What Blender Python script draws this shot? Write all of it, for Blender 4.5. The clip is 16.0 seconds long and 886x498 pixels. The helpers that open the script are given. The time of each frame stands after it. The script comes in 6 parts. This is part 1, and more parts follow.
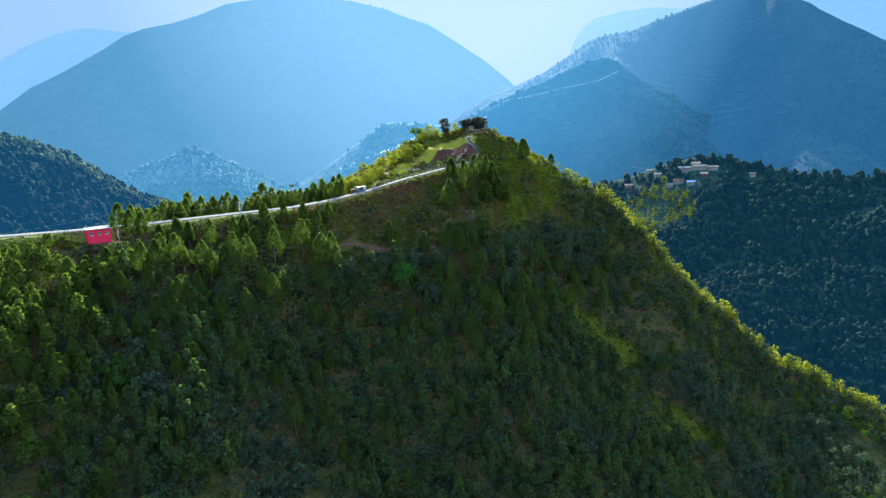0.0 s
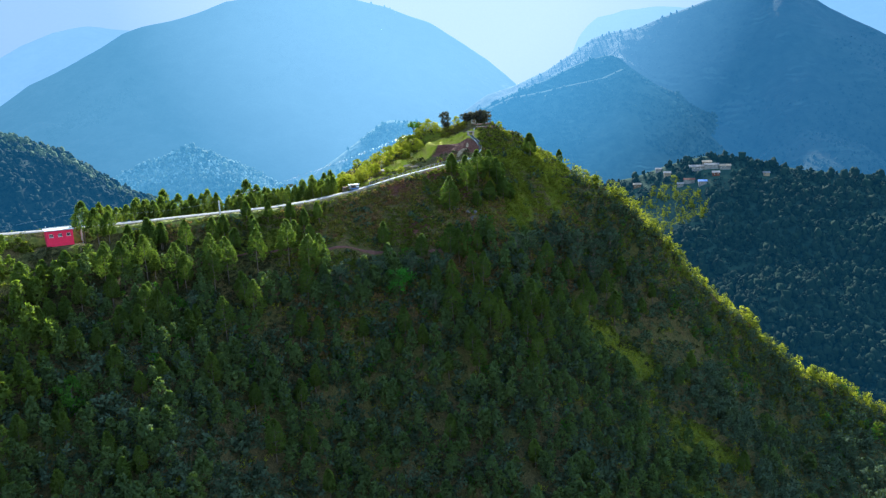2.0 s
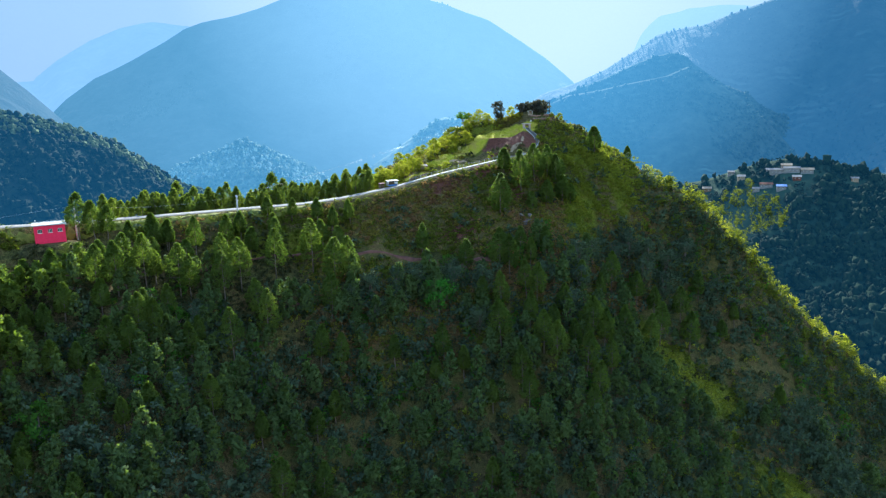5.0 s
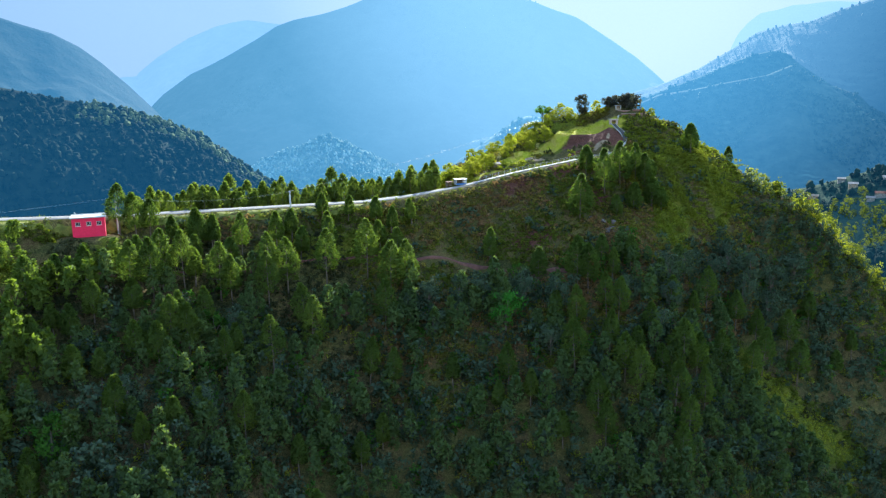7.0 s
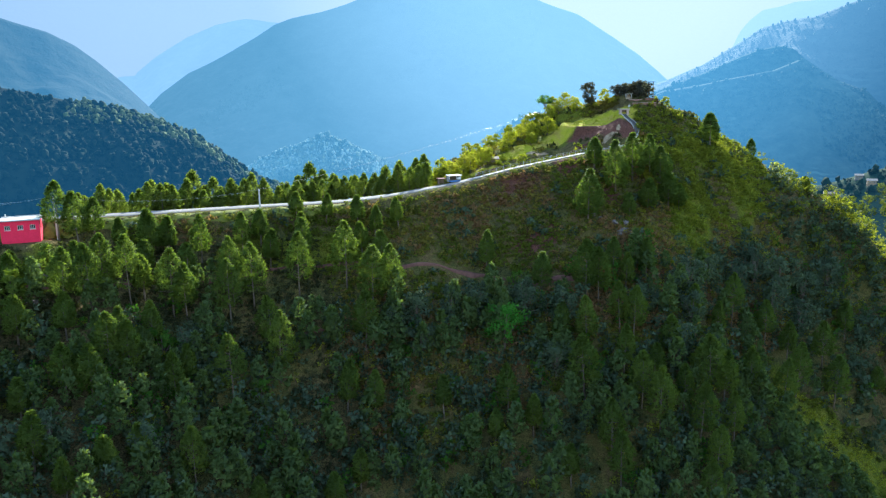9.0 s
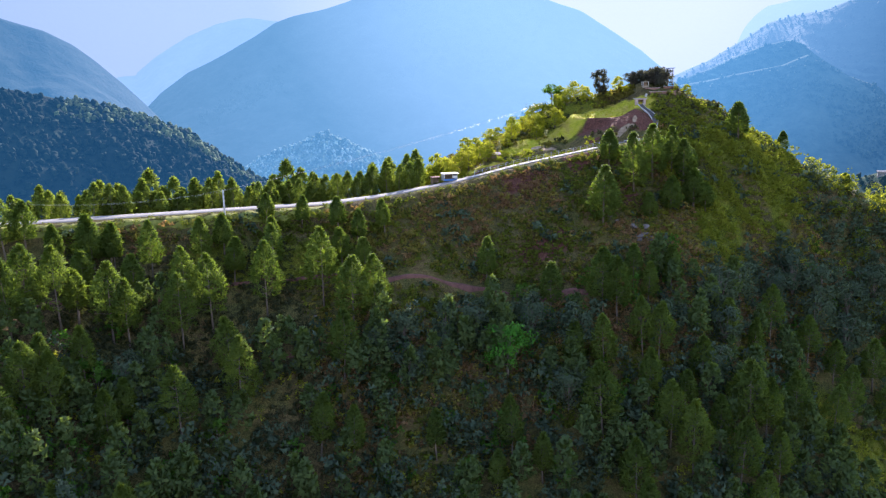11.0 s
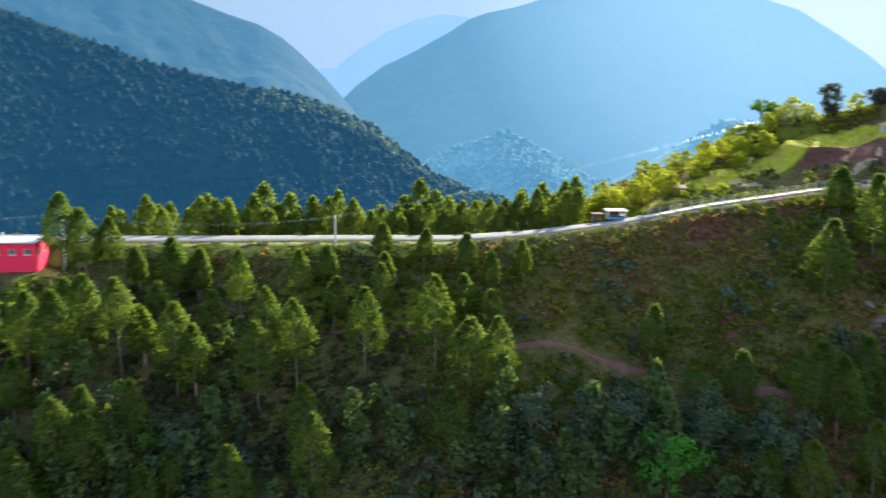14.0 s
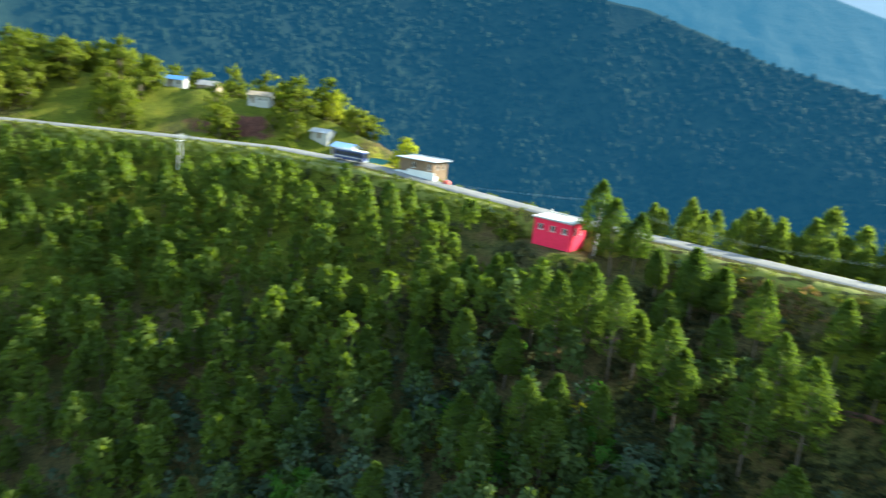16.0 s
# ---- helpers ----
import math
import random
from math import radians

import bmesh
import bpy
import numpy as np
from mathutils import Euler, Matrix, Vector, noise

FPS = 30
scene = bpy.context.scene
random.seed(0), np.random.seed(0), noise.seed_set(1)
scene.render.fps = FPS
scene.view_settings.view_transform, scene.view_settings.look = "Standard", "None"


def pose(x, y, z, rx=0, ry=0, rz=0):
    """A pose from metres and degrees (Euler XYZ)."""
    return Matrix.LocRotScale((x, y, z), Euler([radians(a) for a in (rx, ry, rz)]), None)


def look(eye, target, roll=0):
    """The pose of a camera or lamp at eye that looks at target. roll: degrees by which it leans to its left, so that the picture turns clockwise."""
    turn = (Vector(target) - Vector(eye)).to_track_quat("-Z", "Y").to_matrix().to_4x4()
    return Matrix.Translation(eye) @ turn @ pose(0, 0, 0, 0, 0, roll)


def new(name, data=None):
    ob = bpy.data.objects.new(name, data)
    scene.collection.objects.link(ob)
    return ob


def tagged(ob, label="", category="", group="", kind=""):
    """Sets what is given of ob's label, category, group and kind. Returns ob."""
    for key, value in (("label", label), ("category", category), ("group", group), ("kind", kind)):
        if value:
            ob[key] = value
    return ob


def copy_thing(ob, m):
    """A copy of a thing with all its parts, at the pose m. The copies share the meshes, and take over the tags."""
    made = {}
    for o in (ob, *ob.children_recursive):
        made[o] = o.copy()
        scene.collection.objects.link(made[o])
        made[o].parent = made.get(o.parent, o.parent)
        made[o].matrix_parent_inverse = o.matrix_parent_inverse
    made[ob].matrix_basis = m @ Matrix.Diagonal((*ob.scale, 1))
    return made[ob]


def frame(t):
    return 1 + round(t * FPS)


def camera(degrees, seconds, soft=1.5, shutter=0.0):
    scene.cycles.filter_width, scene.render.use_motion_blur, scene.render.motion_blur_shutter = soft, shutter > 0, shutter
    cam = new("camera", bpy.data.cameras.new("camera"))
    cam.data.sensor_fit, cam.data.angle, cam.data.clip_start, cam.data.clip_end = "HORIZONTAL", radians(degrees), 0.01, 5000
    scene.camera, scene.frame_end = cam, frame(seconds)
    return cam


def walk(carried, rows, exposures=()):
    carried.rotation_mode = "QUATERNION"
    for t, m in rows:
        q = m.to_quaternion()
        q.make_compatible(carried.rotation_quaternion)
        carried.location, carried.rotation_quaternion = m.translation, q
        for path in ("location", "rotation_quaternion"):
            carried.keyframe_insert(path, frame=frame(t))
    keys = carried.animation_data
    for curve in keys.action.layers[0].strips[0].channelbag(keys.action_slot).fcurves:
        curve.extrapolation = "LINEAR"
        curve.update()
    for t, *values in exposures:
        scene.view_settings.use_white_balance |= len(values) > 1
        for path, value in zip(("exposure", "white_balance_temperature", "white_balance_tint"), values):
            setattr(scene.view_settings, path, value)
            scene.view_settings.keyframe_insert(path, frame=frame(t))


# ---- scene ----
cam = camera(64.0, 16.0, soft=1.25, shutter=0.11)
PATH = [
    (0, (-2.634, -177.294, 34.719), (-2.536, -175.333, 34.335), -2.6),
    (0.5, (-2.177, -171.523, 33.922), (-2.079, -169.563, 33.539), -2.5),
    (1, (-1.671, -166.379, 33.235), (-1.574, -164.418, 32.852), -2.5),
    (1.5, (-1.255, -160.647, 32.437), (-1.159, -158.687, 32.053), -2.5),
    (2, (-0.792, -154.9, 31.562), (-0.698, -152.94, 31.178), -2.5),
    (2.5, (-0.365, -149.57, 30.827), (-0.272, -147.61, 30.443), -2.5),
    (3, (-0.136, -143.895, 30.197), (-0.042, -141.935, 29.812), -2.5),
    (5.5, (2.444, -116.387, 27.202), (2.314, -114.428, 26.822), -1.3),
    (6, (2.678, -110.761, 26.854), (2.464, -108.809, 26.475), -0.9),
    (6.5, (3.005, -105.242, 26.229), (2.742, -103.296, 25.851), -0.7),
    (7, (4.01, -100.003, 25.491), (3.735, -98.059, 25.112), -0.9),
    (7.5, (3.432, -94.232, 24.918), (3.16, -92.287, 24.537), -0.9),
    (8, (3.345, -88.806, 24.211), (3.071, -86.862, 23.829), -0.9),
    (8.5, (3.356, -83.347, 23.514), (3.08, -81.404, 23.132), -1.0),
    (9, (3.476, -77.396, 22.606), (3.197, -75.453, 22.225), -1.1),
    (11.5, (1.959, -49.367, 20.286), (1.671, -47.426, 19.901), -1.4),
    (12, (1.716, -43.938, 20.901), (1.426, -41.997, 20.515), -1.3),
    (12.5, (1.198, -38.435, 21.538), (0.909, -36.494, 21.153), -1.3),
    (12.8, (0.270, -35.571, 22.084), (-0.030, -33.630, 21.707), -1.2),
    (12.9, (0.096, -34.373, 22.222), (-0.288, -32.447, 21.84), -0.7),
    (13, (0.052, -32.949, 22.339), (-0.451, -31.051, 21.957), -0.1),
    (13.1, (0.009, -31.509, 22.538), (-0.621, -29.651, 22.15), 0.4),
    (13.2, (0.197, -30.372, 22.633), (-0.547, -28.556, 22.244), 1.0),
    (13.3, (0.224, -29.421, 22.596), (-0.615, -27.647, 22.21), 1.5),
    (13.5, (0.122, -27.336, 22.954), (-0.839, -25.626, 22.562), 2.3),
    (13.7, (0.388, -25.294, 23.424), (-0.581, -23.590, 23.027), 2.0),
    (13.9, (0.798, -23.512, 23.765), (-0.116, -21.777, 23.373), 1.6),
    (14, (0.877, -22.757, 23.873), (0.119, -20.947, 23.484), 1.0),
    (14.1, (0.740, -22.104, 23.941), (0.164, -20.228, 23.554), 0.0),
    (14.2, (0.397, -21.525, 23.982), (-0.077, -19.621, 23.594), -0.6),
    (14.3, (-0.047, -20.984, 24.003), (-0.501, -19.075, 23.616), -0.5),
    (14.5, (-0.823, -19.868, 24.012), (-1.269, -17.957, 23.627), -0.3),
    (15, (-1.235, -16.63, 23.944), (-1.681, -14.719, 23.556), -0.3),
    (15.4, (-2.811, -14.833, 23.419), (-3.270, -12.924, 23.042), -0.1),
    (15.5, (-3.085, -14.374, 23.365), (-3.697, -12.508, 22.986), 0.6),
    (15.6, (-3.226, -13.759, 23.475), (-4.124, -12.015, 23.085), 1.7),
    (15.7, (-3.464, -12.771, 23.647), (-4.645, -11.21, 23.236), 4.0),
    (15.8, (-3.728, -11.717, 23.329), (-5.161, -10.387, 22.907), 4.4),
    (15.9, (-3.392, -10.08, 23.26), (-5.041, -9.042, 22.809), 5.5),
    (16, (-2.76, -8.408, 23.223), (-4.566, -7.688, 22.753), 5.8),
]
EXPOSURE = [(0, 1.57, 5450, 10), (9.2, 1.73, 5650, 10), (11.3, 1.73, 5850, 34), (12.8, 1.75, 5850, 33), (13.3, 1.68, 6100, 15), (14.2, 1.76, 6150, 14), (14.9, 1.57, 6000, 16), (15.5, 1.48, 6000, 16), (15.8, 1.38, 6300, 4), (15.9, 1.45, 6200, 4), (16, 1.86, 6000, 0)]
walk(cam, [(t, look(eye, target, roll)) for t, eye, target, roll in PATH], EXPOSURE)

# ---- light ----
SUN_AZ, SUN_EL = 3.0, 29.5
world = bpy.data.worlds.new("sky")
scene.world = world
world.use_nodes = True
wn = world.node_tree.nodes
sky = wn.new("ShaderNodeTexSky")
sky.sky_type, sky.sun_disc = "NISHITA", False
sky.sun_elevation, sky.sun_rotation = radians(SUN_EL), radians(SUN_AZ)
sky.altitude, sky.air_density, sky.dust_density, sky.ozone_density = 600, 1.7, 2.6, 1.5
world.node_tree.links.new(sky.outputs[0], wn["Background"].inputs[0])
wn["Background"].inputs[1].default_value = 0.142
sun = new("sun", bpy.data.lights.new("sun", "SUN"))
sun.data.energy, sun.data.angle, sun.data.color = 4.0, radians(0.5), (1.0, 0.94, 0.76)
sa, se = radians(SUN_AZ), radians(SUN_EL)
sun.matrix_world = look((math.sin(sa) * math.cos(se) * 100, math.cos(sa) * math.cos(se) * 100, math.sin(se) * 100), (0, 0, 0))


# ---- materials ----
def ramp(nt, fac, stops):
    r = nt.nodes.new("ShaderNodeValToRGB")
    while len(r.color_ramp.elements) < len(stops):
        r.color_ramp.elements.new(0.5)
    for e, (p, c) in zip(r.color_ramp.elements, stops):
        e.position, e.color = p, (*c, 1)
    nt.links.new(fac, r.inputs[0])
    return r.outputs[0]


def noise_tex(nt, scale, detail=4, rough=0.6, stretch=None):
    n = nt.nodes.new("ShaderNodeTexNoise")
    n.inputs["Scale"].default_value, n.inputs["Detail"].default_value, n.inputs["Roughness"].default_value = scale, detail, rough
    g = nt.nodes.new("ShaderNodeNewGeometry")
    if stretch:
        m = nt.nodes.new("ShaderNodeMapping")
        m.inputs["Scale"].default_value = stretch
        nt.links.new(g.outputs["Position"], m.inputs[0])
        nt.links.new(m.outputs[0], n.inputs["Vector"])
    else:
        nt.links.new(g.outputs["Position"], n.inputs["Vector"])
    return n.outputs["Fac"]


def mixed(nt, fac, a, b, kind="MIX"):
    m = nt.nodes.new("ShaderNodeMix")
    m.data_type, m.blend_type = "RGBA", kind
    for sock, v in ((m.inputs[0], fac), (m.inputs[6], a), (m.inputs[7], b)):
        if isinstance(v, (int, float)):
            sock.default_value = v
        elif isinstance(v, tuple):
            sock.default_value = (*v, 1)
        else:
            nt.links.new(v, sock)
    return m.outputs[2]


def bumped(nt, height, strength, distance, bsdf):
    b = nt.nodes.new("ShaderNodeBump")
    b.inputs["Strength"].default_value, b.inputs["Distance"].default_value = strength, distance
    nt.links.new(height, b.inputs["Height"])
    nt.links.new(b.outputs[0], bsdf.inputs["Normal"])


def material(name, rough=0.8, metal=0.0):
    m = bpy.data.materials.new(name)
    m.use_nodes = True
    b = m.node_tree.nodes["Principled BSDF"]
    b.inputs["Roughness"].default_value, b.inputs["Metallic"].default_value = rough, metal
    return m, m.node_tree, b


def plain(name, c1, c2, scale=3.0, rough=0.8, metal=0.0, bump=0.0, stretch=None):
    """A surface of two close tones, with coarse stains and fine grain."""
    m, nt, b = material(name, rough, metal)
    coarse, fine = noise_tex(nt, scale, 5, 0.65, stretch), noise_tex(nt, scale * 9, 3, 0.6, stretch)
    col = ramp(nt, coarse, [(0.35, c1), (0.68, c2)])
    col = mixed(nt, 0.35, col, ramp(nt, fine, [(0.3, tuple(x * 0.55 for x in c1)), (0.7, c2)]))
    nt.links.new(col, b.inputs["Base Color"])
    if bump:
        bumped(nt, fine, bump, 0.05, b)
    return m


def leaf(name, dark, mid, light, glow=0.45, scale=0.12, glow_tint=(1.25, 1.3, 0.5)):
    """Foliage: light passes through the leaves; tone differs from tree to tree, leaf to leaf and in patches."""
    m, nt, b = material(name, 0.6)
    b.inputs["Specular IOR Level"].default_value = 0.02
    info, geo = nt.nodes.new("ShaderNodeObjectInfo"), nt.nodes.new("ShaderNodeNewGeometry")
    patch = ramp(nt, noise_tex(nt, scale, 3), [(0.36, dark), (0.52, mid), (0.68, light)])
    own = ramp(nt, info.outputs["Random"], [(0.0, dark), (0.55, mid), (1.0, light)])
    one = ramp(nt, geo.outputs["Random Per Island"], [(0.0, dark), (0.6, mid), (1.0, light)])
    col = mixed(nt, 0.4, mixed(nt, 0.5, patch, own), one)
    nt.links.new(col, b.inputs["Base Color"])
    tr = nt.nodes.new("ShaderNodeBsdfTranslucent")
    nt.links.new(mixed(nt, 1.0, col, glow_tint, "MULTIPLY"), tr.inputs[0])
    mx = nt.nodes.new("ShaderNodeMixShader")
    mx.inputs[0].default_value = glow
    nt.links.new(b.outputs[0], mx.inputs[1])
    nt.links.new(tr.outputs[0], mx.inputs[2])
    nt.links.new(mx.outputs[0], nt.nodes["Material Output"].inputs[0])
    return m


def far_land(name, dark, light, air, amount, scale, dim=1.0, pale=None, terraces=0.0, grain=0.5, relief=0.8):
    """Distant hillside: woods, clearings and terraces; each crown has a tone of its own. Haze is painted onto the
    surface as emission, brightest towards the sun.
    """
    m, nt, b = material(name, 0.95)
    b.inputs["Specular IOR Level"].default_value = 0.05
    big, small = noise_tex(nt, scale, 6, 0.62), noise_tex(nt, scale * 7, 6, 0.65)
    col = mixed(nt, grain, ramp(nt, big, [(0.36, dark), (0.64, light)]), ramp(nt, small, [(0.38, dark), (0.66, light)]))
    geo = nt.nodes.new("ShaderNodeNewGeometry")
    own = ramp(nt, geo.outputs["Random Per Island"], [(0.0, (0.66, 0.7, 0.72)), (0.6, (0.9, 0.9, 0.9)), (1.0, (1.0, 1.0, 0.88))])
    col = mixed(nt, 1.0, col, own, "MULTIPLY")
    if terraces:
        step = nt.nodes.new("ShaderNodeTexWave")
        step.bands_direction = "Z"
        step.inputs["Scale"].default_value, step.inputs["Distortion"].default_value, step.inputs["Detail"].default_value = terraces, 9.0, 3.0
        g = nt.nodes.new("ShaderNodeNewGeometry")
        nt.links.new(g.outputs["Position"], step.inputs["Vector"])
        where = ramp(nt, noise_tex(nt, scale * 1.7, 3), [(0.56, (0, 0, 0)), (0.66, (0.4, 0.4, 0.4))])
        lines = ramp(nt, step.outputs["Fac"], [(0.35, dark), (0.75, tuple(1.5 * x for x in light))])
        col = mixed(nt, where, col, lines)
    nt.links.new(col, b.inputs["Base Color"])
    bumped(nt, small, relief, 0.03 / scale, b)
    # Painted haze: emission tinted by bearing from the sun.
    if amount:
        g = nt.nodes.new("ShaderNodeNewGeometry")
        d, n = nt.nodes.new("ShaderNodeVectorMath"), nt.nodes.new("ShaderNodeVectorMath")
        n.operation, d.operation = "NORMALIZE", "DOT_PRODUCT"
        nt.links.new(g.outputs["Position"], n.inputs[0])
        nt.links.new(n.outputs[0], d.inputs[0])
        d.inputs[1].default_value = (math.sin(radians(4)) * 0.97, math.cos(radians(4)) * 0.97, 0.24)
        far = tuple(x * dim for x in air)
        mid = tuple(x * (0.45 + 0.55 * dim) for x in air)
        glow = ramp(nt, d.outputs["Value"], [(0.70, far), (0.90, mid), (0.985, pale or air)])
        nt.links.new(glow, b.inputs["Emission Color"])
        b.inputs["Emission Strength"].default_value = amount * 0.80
    return m


def ground_material():
    """Hill soil and grass; the land's own cover (mown grass, red earth, sand) is kept with the ground."""
    m, nt, b = material("hill_ground", 0.95)
    b.inputs["Specular IOR Level"].default_value = 0.1
    big, mid, fine, grain = noise_tex(nt, 0.035, 4), noise_tex(nt, 0.22, 5, 0.7), noise_tex(nt, 1.0, 5, 0.75), noise_tex(nt, 4.0, 4, 0.75)
    grass = ramp(nt, mid, [(0.36, (0.026, 0.032, 0.012)), (0.46, (0.105, 0.105, 0.018)), (0.55, (0.19, 0.13, 0.030)), (0.66, (0.24, 0.11, 0.060))])
    soil = ramp(nt, fine, [(0.34, (0.06, 0.028, 0.022)), (0.66, (0.26, 0.12, 0.085))])
    col = mixed(nt, ramp(nt, big, [(0.46, (0, 0, 0)), (0.60, (0.75, 0.75, 0.75))]), grass, soil)
    col = mixed(nt, 0.5, col, ramp(nt, fine, [(0.38, (0.008, 0.020, 0.008)), (0.50, (0.055, 0.080, 0.020)), (0.62, (0.18, 0.17, 0.05))]))
    col = mixed(nt, 0.4, col, ramp(nt, grain, [(0.40, (0.006, 0.014, 0.006)), (0.62, (0.20, 0.18, 0.06))]))
    col = mixed(nt, 1.0, col, (0.84, 0.80, 0.84), "MULTIPLY")
    lawn = ramp(nt, mid, [(0.34, (0.23, 0.25, 0.016)), (0.46, (0.43, 0.40, 0.024)), (0.55, (0.46, 0.35, 0.07)), (0.66, (0.32, 0.20, 0.07))])
    lawn = mixed(nt, 0.4, lawn, ramp(nt, grain, [(0.36, (0.07, 0.11, 0.010)), (0.64, (0.44, 0.44, 0.04))]))
    earth = mixed(nt, 0.5, ramp(nt, fine, [(0.34, (0.045, 0.016, 0.012)), (0.66, (0.17, 0.062, 0.042))]), ramp(nt, grain, [(0.36, (0.025, 0.010, 0.008)), (0.66, (0.19, 0.10, 0.07))]))
    sand = ramp(nt, fine, [(0.34, (0.20, 0.14, 0.085)), (0.66, (0.38, 0.29, 0.19))])
    meadow = mixed(nt, 0.6, ramp(nt, mid, [(0.38, (0.034, 0.048, 0.006)), (0.50, (0.090, 0.106, 0.010)), (0.64, (0.170, 0.140, 0.018))]), ramp(nt, grain, [(0.38, (0.014, 0.026, 0.005)), (0.60, (0.20, 0.215, 0.020))]))
    for key, tone in (("meadow", meadow), ("lawn", lawn), ("earth", earth), ("sand", sand)):
        at = nt.nodes.new("ShaderNodeAttribute")
        at.attribute_name = key
        rag = nt.nodes.new("ShaderNodeMath")
        rag.operation = "MULTIPLY_ADD"
        nt.links.new(fine, rag.inputs[0])
        rag.inputs[1].default_value = 0.7
        nt.links.new(at.outputs["Fac"], rag.inputs[2])
        col = mixed(nt, ramp(nt, rag.outputs[0], [(0.72, (0, 0, 0)), (0.98, (1, 1, 1))]), col, tone)
    nt.links.new(col, b.inputs["Base Color"])
    bumped(nt, fine, 1.0, 0.6, b)
    return m


M_GROUND = ground_material()
M_ROAD = plain("road_surface", (0.12, 0.115, 0.105), (0.21, 0.20, 0.185), 0.5, 0.9, bump=0.3)
M_GRAVEL = plain("dark_gravel", (0.07, 0.062, 0.05), (0.15, 0.135, 0.11), 1.2, 0.95, bump=0.6)
M_VERGE = plain("verge_grass", (0.075, 0.095, 0.012), (0.24, 0.235, 0.032), 0.5, 0.95, bump=0.6)
M_PINE = leaf("pine_needles", (0.056, 0.092, 0.024), (0.102, 0.148, 0.034), (0.170, 0.215, 0.044), 0.52, 0.12, (1.28, 1.35, 0.42))
# Brighter copy of the pine needles, standing in for sun through the back row.
M_BACKLIT_PINE = leaf("backlit_pine_needles", (0.080, 0.118, 0.030), (0.150, 0.196, 0.042), (0.235, 0.275, 0.056), 0.62)
# Darker, bluer copy of the pine needles that stands in for shade.
M_SHADE_PINE = leaf("shade_pine_needles", (0.048, 0.082, 0.042), (0.088, 0.134, 0.054), (0.148, 0.194, 0.062), 0.48)
M_BROAD = leaf("broad_leaves", (0.036, 0.095, 0.016), (0.070, 0.165, 0.024), (0.130, 0.230, 0.034), 0.55)
# Dark leaf colour, made bluer for the haze over the shaded slope.
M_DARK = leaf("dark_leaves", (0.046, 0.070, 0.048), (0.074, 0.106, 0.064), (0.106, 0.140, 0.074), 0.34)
M_DARKEST = leaf("darkest_leaves", (0.042, 0.040, 0.042), (0.066, 0.066, 0.058), (0.098, 0.102, 0.072), 0.42)
M_SLOPE_GRASS = leaf("slope_grass", (0.120, 0.148, 0.020), (0.220, 0.245, 0.030), (0.360, 0.345, 0.050), 0.56, 0.07)
M_RUSSET = leaf("russet_leaves", (0.150, 0.084, 0.056), (0.275, 0.160, 0.092), (0.35, 0.24, 0.10), 0.52, 0.08)
M_BRIGHT = leaf("bright_leaves", (0.040, 0.140, 0.020), (0.070, 0.220, 0.028), (0.110, 0.290, 0.040))
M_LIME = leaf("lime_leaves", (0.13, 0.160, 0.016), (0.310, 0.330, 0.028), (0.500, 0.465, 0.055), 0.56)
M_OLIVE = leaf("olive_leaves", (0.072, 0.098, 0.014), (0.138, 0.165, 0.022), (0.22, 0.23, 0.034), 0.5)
M_LAWN = leaf("grass_blades", (0.22, 0.24, 0.018), (0.38, 0.37, 0.030), (0.50, 0.43, 0.06), 0.5)
M_SHRUB = leaf("shrub_leaves", (0.105, 0.102, 0.030), (0.222, 0.192, 0.048), (0.36, 0.275, 0.072), 0.55, 0.06)
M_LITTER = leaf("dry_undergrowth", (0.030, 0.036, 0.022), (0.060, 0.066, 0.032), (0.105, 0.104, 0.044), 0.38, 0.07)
M_BARK = plain("pine_bark", (0.10, 0.075, 0.055), (0.22, 0.17, 0.13), 2.0, 0.95, bump=0.5)
M_PINK = plain("pink_paint", (0.74, 0.008, 0.055), (0.86, 0.018, 0.090), 0.7, 0.75, bump=0.1)
M_CONCRETE = plain("bare_concrete", (0.42, 0.40, 0.37), (0.62, 0.60, 0.56), 0.6, 0.9, bump=0.3)
M_GLASS = plain("window_dark", (0.02, 0.022, 0.025), (0.05, 0.055, 0.06), 2.0, 0.15)
M_FRAME = plain("pale_frame", (0.55, 0.52, 0.50), (0.7, 0.68, 0.65), 4.0, 0.6)
M_TIN = plain("tin_sheet", (0.30, 0.32, 0.35), (0.46, 0.48, 0.51), 0.9, 0.75, 0.1)
M_BLUE = plain("blue_paint", (0.05, 0.16, 0.42), (0.10, 0.25, 0.55), 1.5, 0.6)
M_STONE = plain("stone_wall", (0.25, 0.19, 0.13), (0.42, 0.33, 0.23), 1.8, 0.95, bump=0.8)
M_SLABS = plain("worn_slabs", (0.26, 0.25, 0.23), (0.42, 0.40, 0.37), 0.9, 0.9, bump=0.3)
M_DIM = plain("dull_whitewash", (0.36, 0.35, 0.34), (0.52, 0.51, 0.49), 0.8, 0.9)
M_MUD = plain("brown_mud_wall", (0.15, 0.095, 0.055), (0.27, 0.18, 0.11), 1.5, 0.95, bump=0.6)
M_WHITE = plain("white_wash", (0.66, 0.65, 0.62), (0.82, 0.81, 0.78), 0.8, 0.85)
M_EARTH = plain("red_earth", (0.085, 0.034, 0.024), (0.20, 0.086, 0.060), 0.5, 0.98, bump=0.8)
M_WOOD = plain("old_wood", (0.12, 0.08, 0.05), (0.25, 0.18, 0.11), 3.0, 0.85, stretch=(1, 1, 0.2))
M_STEEL = plain("grey_steel", (0.35, 0.36, 0.37), (0.55, 0.56, 0.57), 3.0, 0.45, 0.6)


